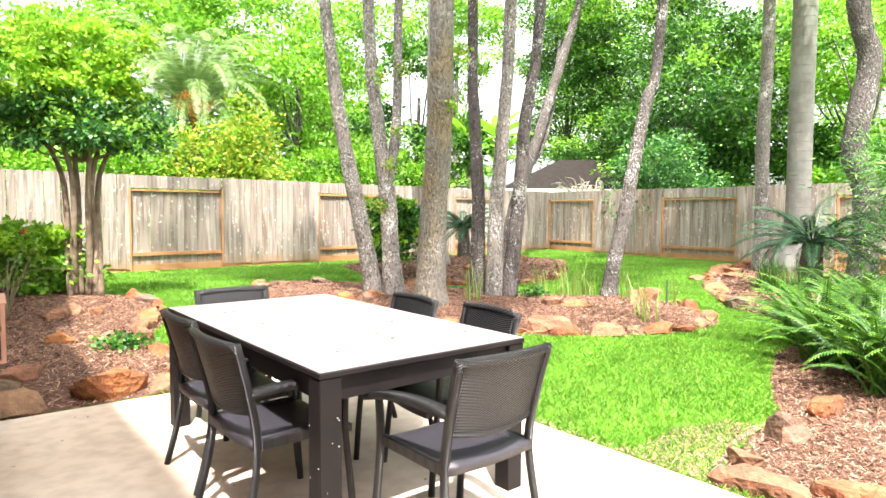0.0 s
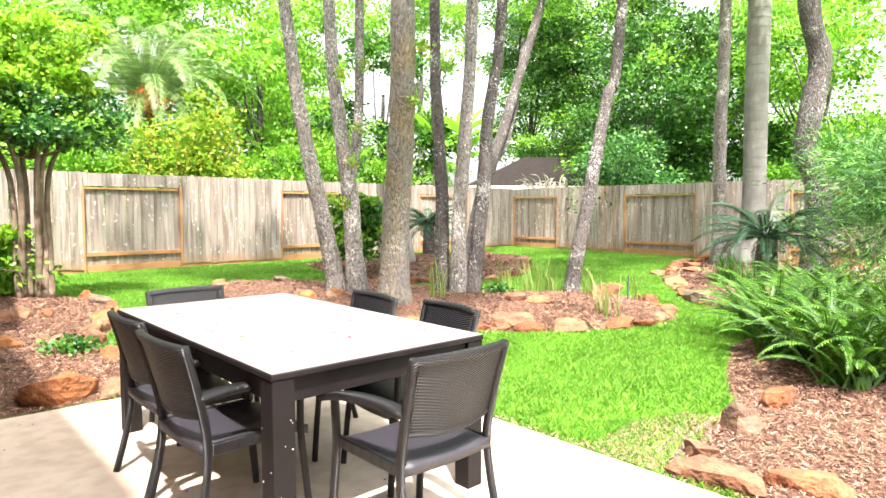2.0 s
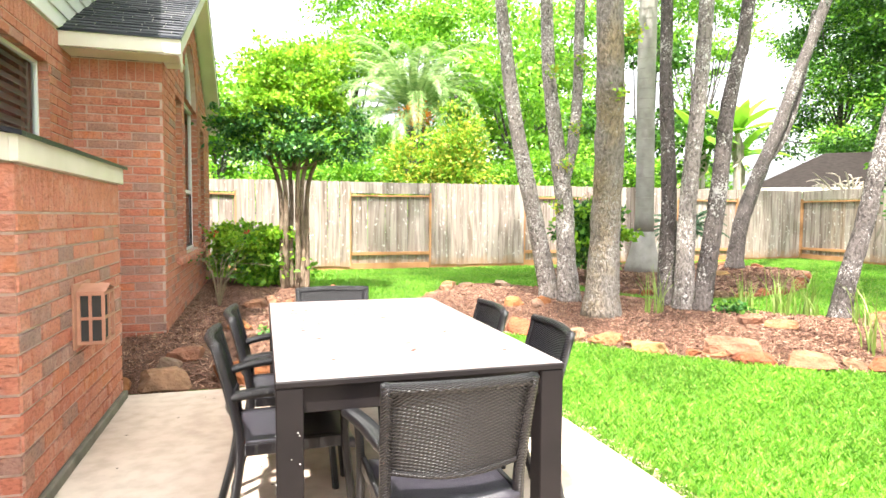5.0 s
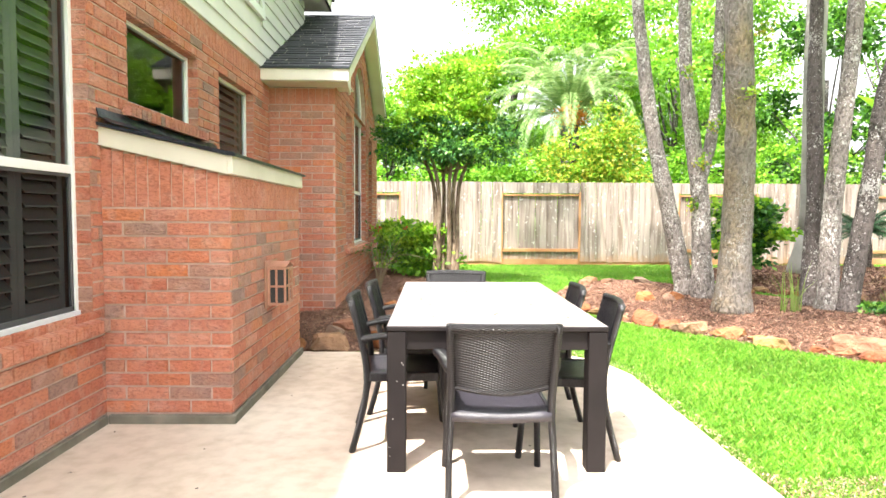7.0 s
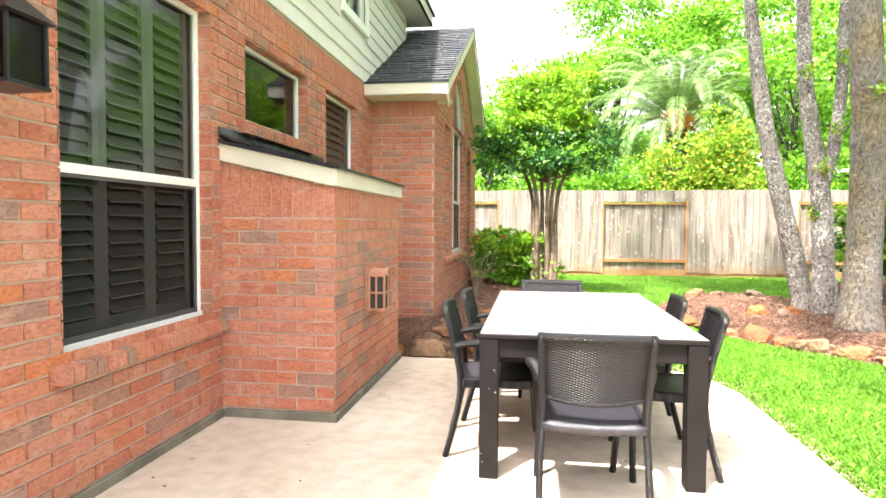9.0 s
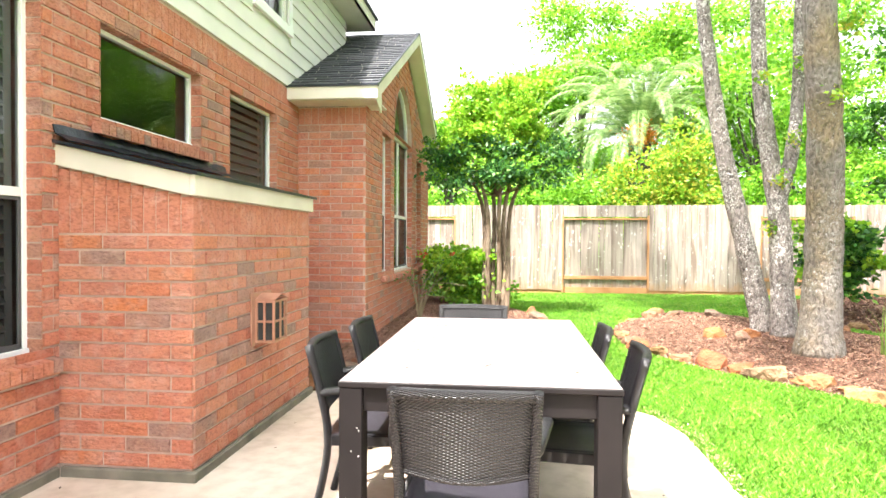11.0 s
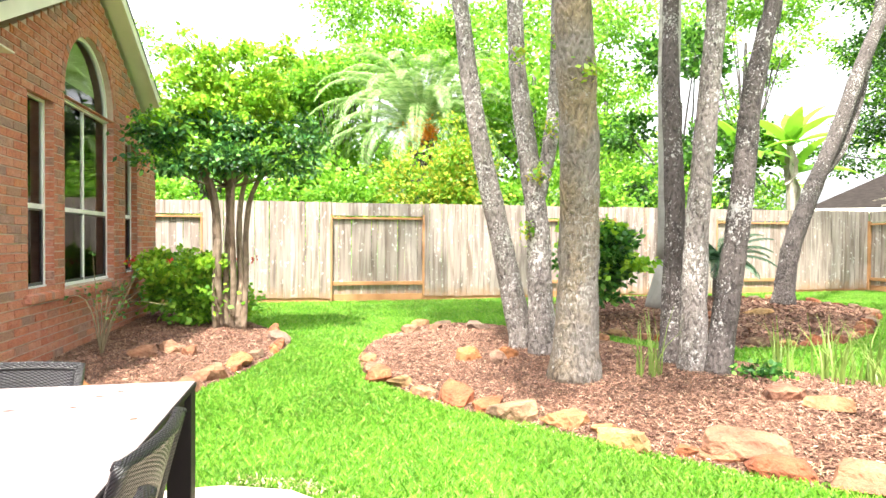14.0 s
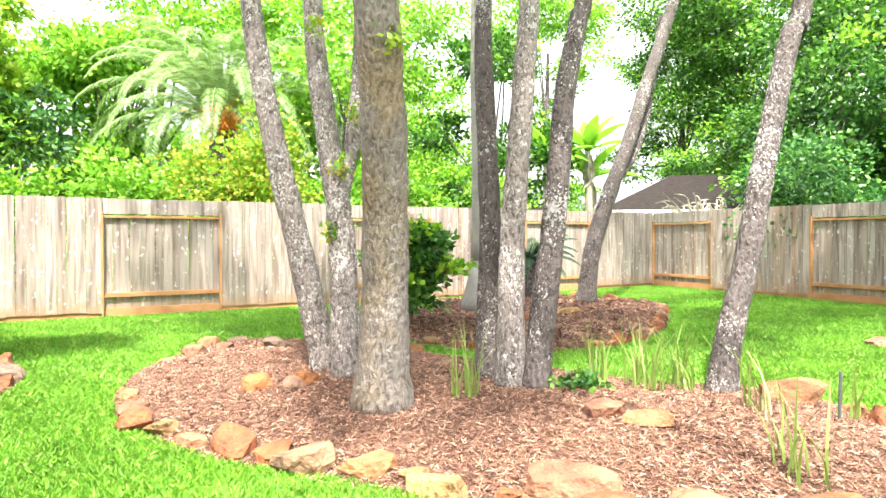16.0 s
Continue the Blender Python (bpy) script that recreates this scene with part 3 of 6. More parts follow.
fm_main = frame_map(WALL_X, "y")
wall_main = column_wall("wall_main", fm_main, cuts_of(MAIN_OPEN, -4.0, 9.0), main_spans, 0.22, M_MORTAR, "red brick ground floor wall of the house")
lay_bricks(wall_main, fm_main, "y", -4.0, WING_Y, 0.06, 2.87,
           lambda z: minus((-4.0, WING_Y), [(a, b) for a, b, z0, z1 in MAIN_OPEN if z0 < z < z1] + ([(4.82, 6.77)] if z < 1.78 else [])),
           lambda u, z: 3.0 < u < 5.4, [(-4.0, WING_Y, 2.87, 0.20)])

# the bump-out under the small windows
fm_bay_e, fm_bay_s, fm_bay_n = frame_map(0.0, "y"), frame_map(4.82, "x"), frame_map(6.77, "x")
BAY_Z = 1.585
wall_bay = boxes("wall_bay", M_MORTAR, None, [((WALL_X + 0.002, 4.82, -0.1), (0.0, 6.77, BAY_Z))], "low brick bump-out beside the patio", kind="structure")
lay_bricks(wall_bay, fm_bay_e, "y", 4.82, 6.77, 0.06, 1.37, lambda z: [(4.82, 6.77)], lambda u, z: True, [(4.82, 6.77, 1.37, 0.213)])
BAY_SLOPE = 0.22
_v = [(x, y, z) for y in (4.825, 4.86) for x, z in ((WALL_X, 1.58), (-0.005, 1.58), (-0.005, 1.586), (WALL_X, 1.585 - WALL_X * BAY_SLOPE))]
wall_bay_end = mesh_ob("wall_bay_end", _v, [(0, 1, 2, 3), (7, 6, 5, 4), (3, 2, 6, 7), (0, 4, 5, 1), (0, 3, 7, 4), (1, 5, 6, 2)], M_MORTAR, None, "brick end of the low bump-out", "structure")
lay_bricks(wall_bay_end, fm_bay_s, "x", WALL_X, 0.0, 0.06, 1.37, lambda z: [(WALL_X, 0.008)], lambda u, z: True,
           [(WALL_X + i * 0.0735, WALL_X + (i + 1) * 0.0735, 1.37, 0.215 + BAY_SLOPE * (10 - i) * 0.0735) for i in range(11)])


def bay_roof():
    top = thing("bump_out_roof", "cream fascia and black metal shed roof on the brick bump-out", "roof")
    vs, fs = [], []

    def slope(x, lift):
        return BAY_Z + lift + (-x) * BAY_SLOPE
    # fascia boards: south run sloping, east run level, north run sloping
    d = 0.035
    out = []
    for y0, y1 in ((4.82 - d, 4.82), (6.77, 6.77 + d)):
        xs = (WALL_X, 0.0)
        v = [(x, y, slope(x, l)) for y in (y0, y1) for x, l in ((xs[0], 0), (xs[1], 0), (xs[1], 0.115), (xs[0], 0.115))]
        out.append((v, [(0, 1, 2, 3), (7, 6, 5, 4), (3, 2, 6, 7), (0, 4, 5, 1), (0, 3, 7, 4), (1, 5, 6, 2)]))
    v, f = join(out)
    mesh_ob("fascia", v, f, M_TRIM, top, "cream painted end fascia")
    boxes("front_fascia", M_TRIM, top, [((0.0, 4.82 - d, 1.585), (d, 6.77 + d, 1.70))], "cream painted front fascia", 0.003)
    y0, y1 = 4.82 - 0.06, 6.77 + 0.06
    v = [(x, y, slope(x, l)) for l in (0.12, 0.14) for x, y in ((WALL_X, y0), (0.06, y0), (0.06, y1), (WALL_X, y1))]
    mesh_ob("roofing", v, [(0, 3, 2, 1), (4, 5, 6, 7), (0, 1, 5, 4), (1, 2, 6, 5), (2, 3, 7, 6), (3, 0, 4, 7)], M_FLASH, top, "black felt roofing")
    bm = bmesh.new()
    rnd = random.Random(3)
    n = 24
    grid = []
    for i in range(n + 1):
        y = y0 + (y1 - y0) * i / n
        j = rnd.uniform(-0.008, 0.008)
        grid.append([bm.verts.new((WALL_X + 0.013, y, 1.985 + j)), bm.verts.new((WALL_X + 0.03 + j, y, 1.93)), bm.verts.new((WALL_X + 0.12, y, slope(WALL_X + 0.12, 0.15) + j))])
    for a, b in zip(grid, grid[1:]):
        for k in range(2):
            bm.faces.new((a[k], a[k + 1], b[k + 1], b[k]))
    fl = part("flashing", bm, M_FLASH, top, "crinkled black flashing against the brick wall")
    sm = fl.modifiers.new("thick", "SOLIDIFY")
    sm.thickness = 0.006


bay_roof()

# wing walls
WING_OPEN = [(9.70, 10.30, 0.88, 2.82), (12.68, 13.28, 0.88, 2.82)]
ARCH = (10.56, 12.20, 0.86, 2.97)
ARCH_R, ARCH_C = (ARCH[1] - ARCH[0]) / 2, (ARCH[1] + ARCH[0]) / 2


def arch_top(u):
    return ARCH[3] + math.sqrt(max(0, ARCH_R ** 2 - (u - ARCH_C) ** 2))


def gable(u):
    return 2.93 + (2.80 - abs(u - RIDGE_Y)) * 0.545


def wing_spans(u):
    cuts = [(z0, z1) for a, b, z0, z1 in WING_OPEN if a < u < b]
    if ARCH[0] < u < ARCH[1]:
        cuts.append((ARCH[2], arch_top(u)))
    return minus((-0.1, gable(u)), cuts)


fm_wing, fm_wing_s = frame_map(WING_X, "y"), frame_map(WING_Y, "x")
ucuts = sorted({WING_Y, WING_N, RIDGE_Y, *[v for o in WING_OPEN for v in o[:2]], *np.linspace(ARCH[0], ARCH[1], 29).tolist()})
wall_wing = column_wall("wall_wing", fm_wing, ucuts, wing_spans, 0.22, M_MORTAR, "brick gable wall of the house wing with an arched window")


def wing_allowed(z):
    half = 2.80 if z < 2.90 else 2.80 - (z - 2.93) / 0.545 - 0.02
    if half < 0.1:
        return []
    cuts = [(a, b) for a, b, z0, z1 in WING_OPEN if z0 < z < z1]
    if ARCH[2] < z < ARCH[3]:
        cuts.append(ARCH[:2])
    elif ARCH[3] <= z < ARCH[3] + ARCH_R:
        w = math.sqrt(ARCH_R ** 2 - (z - ARCH[3]) ** 2) + 0.02
        cuts.append((ARCH_C - w, ARCH_C + w))
    return minus((max(WING_Y, RIDGE_Y - half), min(WING_N, RIDGE_Y + half)), cuts)


lay_bricks(wall_wing, fm_wing, "y", WING_Y, WING_N, 0.06, 4.5, wing_allowed, lambda u, z: u < 11.4 and z < 3.0)
wall_wing_side = boxes("wall_wing_side", M_MORTAR, None, [((WALL_X + 0.001, WING_Y, -0.1), (WING_X - 0.222, WING_Y + 0.2, 2.93))],
                       "narrow brick side wall of the house wing", kind="structure")
boxes("wall_wing_corner", M_MORTAR, None, [((WING_X - 0.2215, WING_Y + 0.0005, -0.1), (WING_X - 0.0005, WING_Y + 0.001, 2.93))], "brick corner of the wing", kind="structure")
lay_bricks(wall_wing_side, fm_wing_s, "x", WALL_X, WING_X + 0.008, 0.06, 2.72, lambda z: [(WALL_X, WING_X + 0.008)], lambda u, z: True, [(WALL_X, WING_X + 0.008, 2.72, 0.205)])
boxes("wall_wing_back", M_STUCCO, None, [((-8, WING_N - 0.2, -0.1), (WING_X - 0.23, WING_N, 2.9))], "plain rear wall of the house", kind="structure")
boxes("foundation", M_FOOT, None, [((WALL_X, -4.0, -0.1), (WALL_X + 0.03, 4.79, 0.055)), ((WALL_X + 0.03, 4.785, -0.1), (0.035, 4.82, 0.055)),
                                  ((0.0, 4.82, -0.1), (0.035, 6.805, 0.055))], "dark damp concrete footing along the brick walls", 0.006, "structure")


# roofs
def shingle_roof(name, label, eave_y, ridge_y, eave_z, ridge_z, x0, x1, exposure=0.13, parent=None):
    """One slope of overlapping tabs, eave to ridge."""
    rnd = random.Random(11)
    run = math.hypot(ridge_y - eave_y, ridge_z - eave_z)
    sy, sz = (ridge_y - eave_y) / run, (ridge_z - eave_z) / run
    ny, nz = -sz, sy
    if nz < 0:
        ny, nz = -ny, -nz
    vs, fs = [], []
    rows = int(run / exposure)
    for r in range(rows + 1):
        x = x0 - rnd.uniform(0, 0.3)
        while x < x1:
            w = rnd.choice((0.2, 0.28, 0.36))
            a, b = max(x, x0), min(x + w - 0.004, x1)
            x += w
            if b - a < 0.02:
                continue
            s0, s1 = r * exposure - rnd.uniform(0, 0.006), min(run, (r + 1) * exposure + 0.02)
            t = 0.014 + rnd.uniform(0, 0.008)
            o = len(vs)
            for s, l in ((s0, 0.0), (s0, t), (s1, 0.004)):
                for xx in (a, b):
                    vs.append((xx, eave_y + sy * s + ny * l, eave_z + sz * s + nz * l))
            fs += [(o, o + 1, o + 3, o + 2), (o + 2, o + 3, o + 5, o + 4)]
    mesh_ob(name, vs, fs, M_SHINGLE, parent, label, "stuff")


def wing_roof():
    x0, x1 = -5.0, 0.25
    base = boxes("roof_wing", M_TRIM, None, [((WALL_X - 0.2, 8.42, 2.935), (0.22, WING_Y, 2.955))], "grey shingled gable roof over the house wing", kind="structure")
    ez, oy = 3.095, 3.17
    rz = ez + oy * 0.512
    for s in (-1, 1):
        e = RIDGE_Y + s * oy
        v = [(x, y, z - l) for l in (0.012, 0.06) for x, y, z in ((x0, e, ez), (x1 - 0.02, e, ez), (x1 - 0.02, RIDGE_Y, rz), (x0, RIDGE_Y, rz))]
        mesh_ob("deck", v, [(0, 1, 2, 3), (7, 6, 5, 4), (0, 4, 5, 1), (1, 5, 6, 2), (2, 6, 7, 3), (3, 7, 4, 0)], M_TRIM, base, "painted roof deck")
        # rake board along the gable
        v = [(x, y, z - l) for x in (x1 - 0.02, x1 + 0.012) for y, z, l in ((e, ez, 0), (RIDGE_Y, rz, 0), (RIDGE_Y, rz, 0.17), (e, ez, 0.17))]
        mesh_ob("rake_board", v, [(0, 1, 2, 3), (7, 6, 5, 4), (0, 4, 5, 1), (1, 5, 6, 2), (2, 6, 7, 3), (3, 7, 4, 0)], M_TRIM, base, "cream painted rake board")
        v = [(x, y, z - l) for x in (WING_X + 0.012, x1 - 0.02) for y, z, l in ((e, ez, 0.15), (RIDGE_Y, rz, 0.15), (RIDGE_Y, rz, 0.165), (e, ez, 0.165))]
        mesh_ob("soffit", v, [(0, 1, 2, 3), (7, 6, 5, 4), (0, 4, 5, 1), (1, 5, 6, 2), (2, 6, 7, 3), (3, 7, 4, 0)], M_TRIM, base, "cream painted sloping soffit")
        v = [(x, y, z - l) for x in (x1 - 0.01, x1 + 0.022) for y, z, l in ((e, ez, -0.012), (RIDGE_Y, rz, -0.012), (RIDGE_Y, rz, 0.012), (e, ez, 0.012))]
        mesh_ob("drip_edge", v, [(0, 1, 2, 3), (7, 6, 5, 4), (0, 4, 5, 1), (1, 5, 6, 2), (2, 6, 7, 3), (3, 7, 4, 0)], M_FLASH, base, "black drip edge")
        shingle_roof("shingles", "grey asphalt shingle", e, RIDGE_Y, ez, rz, x0, x1 + 0.015, parent=base)
        boxes("eave_fascia", M_TRIM, base, [((WALL_X if s < 0 else -5, e - 0.012, 2.94), (x1 + 0.012, e + 0.012, 3.08))], "cream painted eave fascia", 0.002)
        boxes("eave_drip", M_FLASH, base, [((WALL_X if s < 0 else -5, e - 0.03, 3.077), (x1 + 0.02, e + 0.03, 3.10))], "black drip edge")
    v = [(x, y, z) for x in (0.222, 0.242) for y, z in ((8.39, 3.08), (8.39, 2.93), (8.68, 2.83), (8.68, 3.2))]
    mesh_ob("rake_end", v, [(0, 1, 2, 3), (7, 6, 5, 4), (0, 4, 5, 1), (1, 5, 6, 2), (2, 6, 7, 3), (3, 7, 4, 0)], M_TRIM, base, "cream painted rake end block")
    # boxed eave returns at the gable's feet
    for y0, y1 in ((WING_Y + 0.002, WING_Y + 0.25), (WING_N - 0.02, 14.70)):
        boxes("eave_return", M_TRIM, base, [((WING_X + 0.02, y0, 2.93), (0.235, y1, 2.945))], "cream painted boxed eave return")


wing_roof()


def upper_storey():
    X = WALL_X + 0.015
    wn = (7.5, 8.36, 3.78, 4.5)
    Y1, top = 10.85, 4.69
    wall = column_wall("wall_upper", frame_map(WALL_X, "y"), [-4, wn[0], wn[1], Y1],
                       lambda u: minus((MAIN_TOP, top), [wn[2:]] if wn[0] < u < wn[1] else []), 0.2, M_SIDING, "cream lap siding on the upper storey")
    z = MAIN_TOP
    fm = frame_map(WALL_X, "y")
    while z < top:
        pieces = minus((-4, Y1), [(wn[0] - 0.1, wn[1] + 0.1)] if wn[2] - 0.15 < z + 0.08 < wn[3] else [])
        for a, b in pieces:
            v = [fm(u, o, zz) for u in (a, b) for o, zz in ((0.001, z), (0.026, z), (0.008, z + 0.175), (0.001, z + 0.175))]
            mesh_ob("siding_board", v, [(0, 1, 2, 3), (7, 6, 5, 4), (0, 4, 5, 1), (1, 5, 6, 2), (2, 6, 7, 3), (3, 7, 4, 0)], M_SIDING, wall)
        z += 0.165
    boxes("window_surround", M_WHITE, wall, [((X, wn[0] - 0.1, wn[2] - 0.12), (X + 0.04, wn[1] + 0.1, wn[2] - 0.02)),
                                        ((X, wn[0] - 0.1, wn[2] - 0.02), (X + 0.03, wn[0], wn[3])), ((X, wn[1], wn[2] - 0.02), (X + 0.03, wn[1] + 0.1, wn[3]))],
          "white painted window surround", 0.003)
    boxes("roof_upper", M_TRIM, None, [((-6, -4.4, top), (-0.42, Y1 + 0.45, top + 0.03)), ((-0.45, -4.4, top), (-0.42, Y1 + 0.45, top + 0.18))],
          "cream painted soffit and fascia of the upper roof", kind="structure")
    boxes("roof_upper_shingles", M_SHINGLE, None, [((-6, -4.5, top + 0.18), (-0.38, Y1 + 0.5, top + 0.21))], "grey shingled upper roof edge", kind="structure")
    boxes("wall_upper_end", M_SIDING, None, [((-5, Y1 - 0.2, 3.9), (WALL_X - 0.201, Y1, top))], "cream siding end wall", kind="structure")
    return wn


UP_WIN = upper_storey()


# ---- windows ----
def window(name, label, fm, u0, u1, z0, z1, recess=0.09, rail=None, mull=(), shutters=None, screen=False, sill=True, frame=0.035, reveal=True):
    top = thing(name, label, "window")
    tagged(top, kind="structure")

    def bx(nm, items, material, lab=""):
        out = []
        for a, b, c, d, o0, o1 in items:
            p, q = fm(a, o0, c), fm(b, o1, d)
            out.append((tuple(min(s, t) for s, t in zip(p, q)), tuple(max(s, t) for s, t in zip(p, q))))
        return boxes(nm, material, top, out, lab, 0.002)
    f, o0, o1 = frame, -recess - 0.03, -recess + 0.012
    bx("window_frame", [(u0, u1, z0, z0 + f, o0, o1 + 0.012), (u0, u1, z1 - f, z1, o0, o1), (u0, u0 + f, z0 + f, z1 - f, o0, o1), (u1 - f, u1, z0 + f, z1 - f, o0, o1)],
       M_WHITE, "white vinyl window frame")
    if rail:
        bx("meeting_rail", [(u0 + f, u1 - f, rail - 0.03, rail + 0.02, o0, o1 - 0.003)], M_WHITE, "white meeting rail")
    for m in mull:
        bx("mullion", [(m - 0.015, m + 0.015, z0 + f, z1 - f, o0, o1 - 0.006)], M_WHITE, "white mullion")
    gs = [(z0 + f, z1 - f)] if not rail else [(rail + 0.02, z1 - f), (z0 + f, rail - 0.03)]
    for i, (a, b) in enumerate(gs):
        glass = mesh_ob("pane", [fm(u, -recess - 0.012, z) for u, z in ((u0 + f, a), (u1 - f, a), (u1 - f, b), (u0 + f, b))], [(0, 1, 2, 3)],
                        M_SCREENED if screen and i == 1 else M_GLASS, top, "screened pane" if screen and i else "glass pane")
        glass.visible_shadow = False
    if screen:
        z = gs[1]
        bx("screen_frame", [(u0 + f, u1 - f, z[0], z[0] + 0.03, -recess - 0.009, -recess + 0.004), (u0 + f, u1 - f, z[1] - 0.02, z[1], -recess - 0.009, -recess + 0.004),
                            (u0 + f, u0 + f + 0.02, z[0], z[1], -recess - 0.009, -recess + 0.004), (u1 - f - 0.02, u1 - f, z[0], z[1], -recess - 0.009, -recess + 0.004)],
           M_SCREEN, "dark insect screen frame")
    if shutters:
        n, slat = shutters
        w = (u1 - u0 - 2 * f) / n
        for k in range(n):
            a, b = u0 + f + k * w, u0 + f + (k + 1) * w
            bx("shutter_stile", [(a, a + 0.055, z0 + f, z1 - f, -recess - 0.075, -recess - 0.05), (b - 0.055, b, z0 + f, z1 - f, -recess - 0.075, -recess - 0.05),
                                 (a + .055, b - .055, z0 + f, z0 + f + 0.09, -recess - 0.075, -recess - 0.05)], M_SHUTTER, "white shutter stile")
            z = z0 + f + 0.13
            vs = []
            while z < z1 - f - 0.04:
                v = [fm(u, o, zz) for u in (a + 0.057, b - 0.057) for o, zz in ((-recess - 0.09, z + slat * 0.42), (-recess - 0.035, z - slat * 0.42), (-recess - 0.035, z - slat * 0.42 + 0.008), (-recess - 0.09, z + slat * 0.42 + 0.008))]
                vs.append((v, [(0, 1, 2, 3), (7, 6, 5, 4), (0, 4, 5, 1), (1, 5, 6, 2), (2, 6, 7, 3), (3, 7, 4, 0)]))
                z += slat
            if vs:
                v, fc = join(vs)
                mesh_ob("shutter_slats", v, fc, M_SHUTTER, top, "angled white shutter slats")
    # near-black box behind; the unlit room's darkness is put into its colour
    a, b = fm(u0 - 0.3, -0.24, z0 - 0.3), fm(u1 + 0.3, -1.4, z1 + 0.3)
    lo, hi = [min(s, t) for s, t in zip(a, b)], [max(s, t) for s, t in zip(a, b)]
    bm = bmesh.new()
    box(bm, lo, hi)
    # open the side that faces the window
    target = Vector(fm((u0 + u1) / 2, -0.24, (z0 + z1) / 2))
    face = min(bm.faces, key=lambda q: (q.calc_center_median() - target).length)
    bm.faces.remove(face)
    part("room", bm, M_DARK, top, "near-black backing for the unlit room behind the window")
    if reveal:
        items, n = [], max(1, round((z1 - z0) / COURSE))
        h = (z1 - z0) / n
        for i in range(n):
            for p, q in ((u0 - 0.001, u0 + 0.007), (u1 - 0.007, u1 + 0.001)):
                a, b = fm(p, -recess + 0.012, z0 + i * h + 0.005), fm(q, 0.006, z0 + (i + 1) * h - 0.005)
                lo, hi = [min(s, t) for s, t in zip(a, b)], [max(s, t) for s, t in zip(a, b)]
                items.append((lo, hi))
        boxes("reveal_bricks", M_BRICK_FAR, top, items, "brick ends lining the opening", kind="stuff")
        n = max(1, round((u1 - u0 - 0.02) / COURSE))
        w = (u1 - u0 - 0.02) / n
        items = []
        for i in range(n):
            a, b = fm(u0 + 0.01 + i * w + 0.005, -recess + 0.012, z1 - 0.007), fm(u0 + 0.01 + (i + 1) * w - 0.005, 0.005, z1 + 0.001)
            items.append(([min(s, t) for s, t in zip(a, b)], [max(s, t) for s, t in zip(a, b)]))
        boxes("head_bricks", M_BRICK_FAR, top, items, "brick ends over the opening", kind="stuff")
    if sill:
        rnd = random.Random(2)
        n = max(1, round((u1 - u0 + 0.16) / 0.075))
        w = (u1 - u0 + 0.16) / n
        vs = []
        for i in range(n):
            a0 = u0 - 0.08 + i * w
            p, q = a0 + 0.004, a0 + w - 0.004
            v = [fm(u, o, zz) for u in (p, q) for o, zz in ((-recess, z0 - 0.085), (0.07, z0 - 0.105), (0.07, z0 - 0.035), (-recess, z0 - 0.002))]
            vs.append((v, [(0, 1, 2, 3), (7, 6, 5, 4), (0, 4, 5, 1), (1, 5, 6, 2), (2, 6, 7, 3), (3, 7, 4, 0)]))
        v, fc = join(vs)
        mesh_ob("window_sill", v, fc, M_BRICK_FAR, top, "sloping brick-on-edge sill")
    return top


window("window_big", "tall white window with shutters and a lower insect screen", fm_main, 3.37, 4.69, 0.71, 2.72, rail=1.60, shutters=(3, 0.075), screen=True)
window("window_small", "wide white fixed window in the brick wall", fm_main, 5.17, 6.42, 2.09, 2.70)
window("window_shuttered", "white window with closed shutters above the bump-out", fm_main, 6.94, 8.08, 1.80, 2.72, shutters=(1, 0.085), sill=False)
window("window_narrow", "narrow white sash window in the gable wall", fm_wing, 9.70, 10.30, 0.88, 2.82, rail=1.72, screen=True)
window("window_narrow", "narrow white sash window beside the crape myrtle", fm_wing, 12.68, 13.28, 0.88, 2.82, rail=1.72, screen=True)
window("window_centre", "wide white sash window under the arched light", fm_wing, ARCH[0], ARCH[1], 0.86, 2.95, rail=1.72, mull=(ARCH_C,), screen=True)
window("window_upper", "white upper storey window", frame_map(WALL_X, "y"), UP_WIN[0], UP_WIN[1], UP_WIN[2], UP_WIN[3], recess=0.04, sill=False, reveal=False)
window("door_patio", "glazed white patio door", fm_main, 0.3, 2.4, 0.02, 2.2, mull=(1.35,), sill=False)


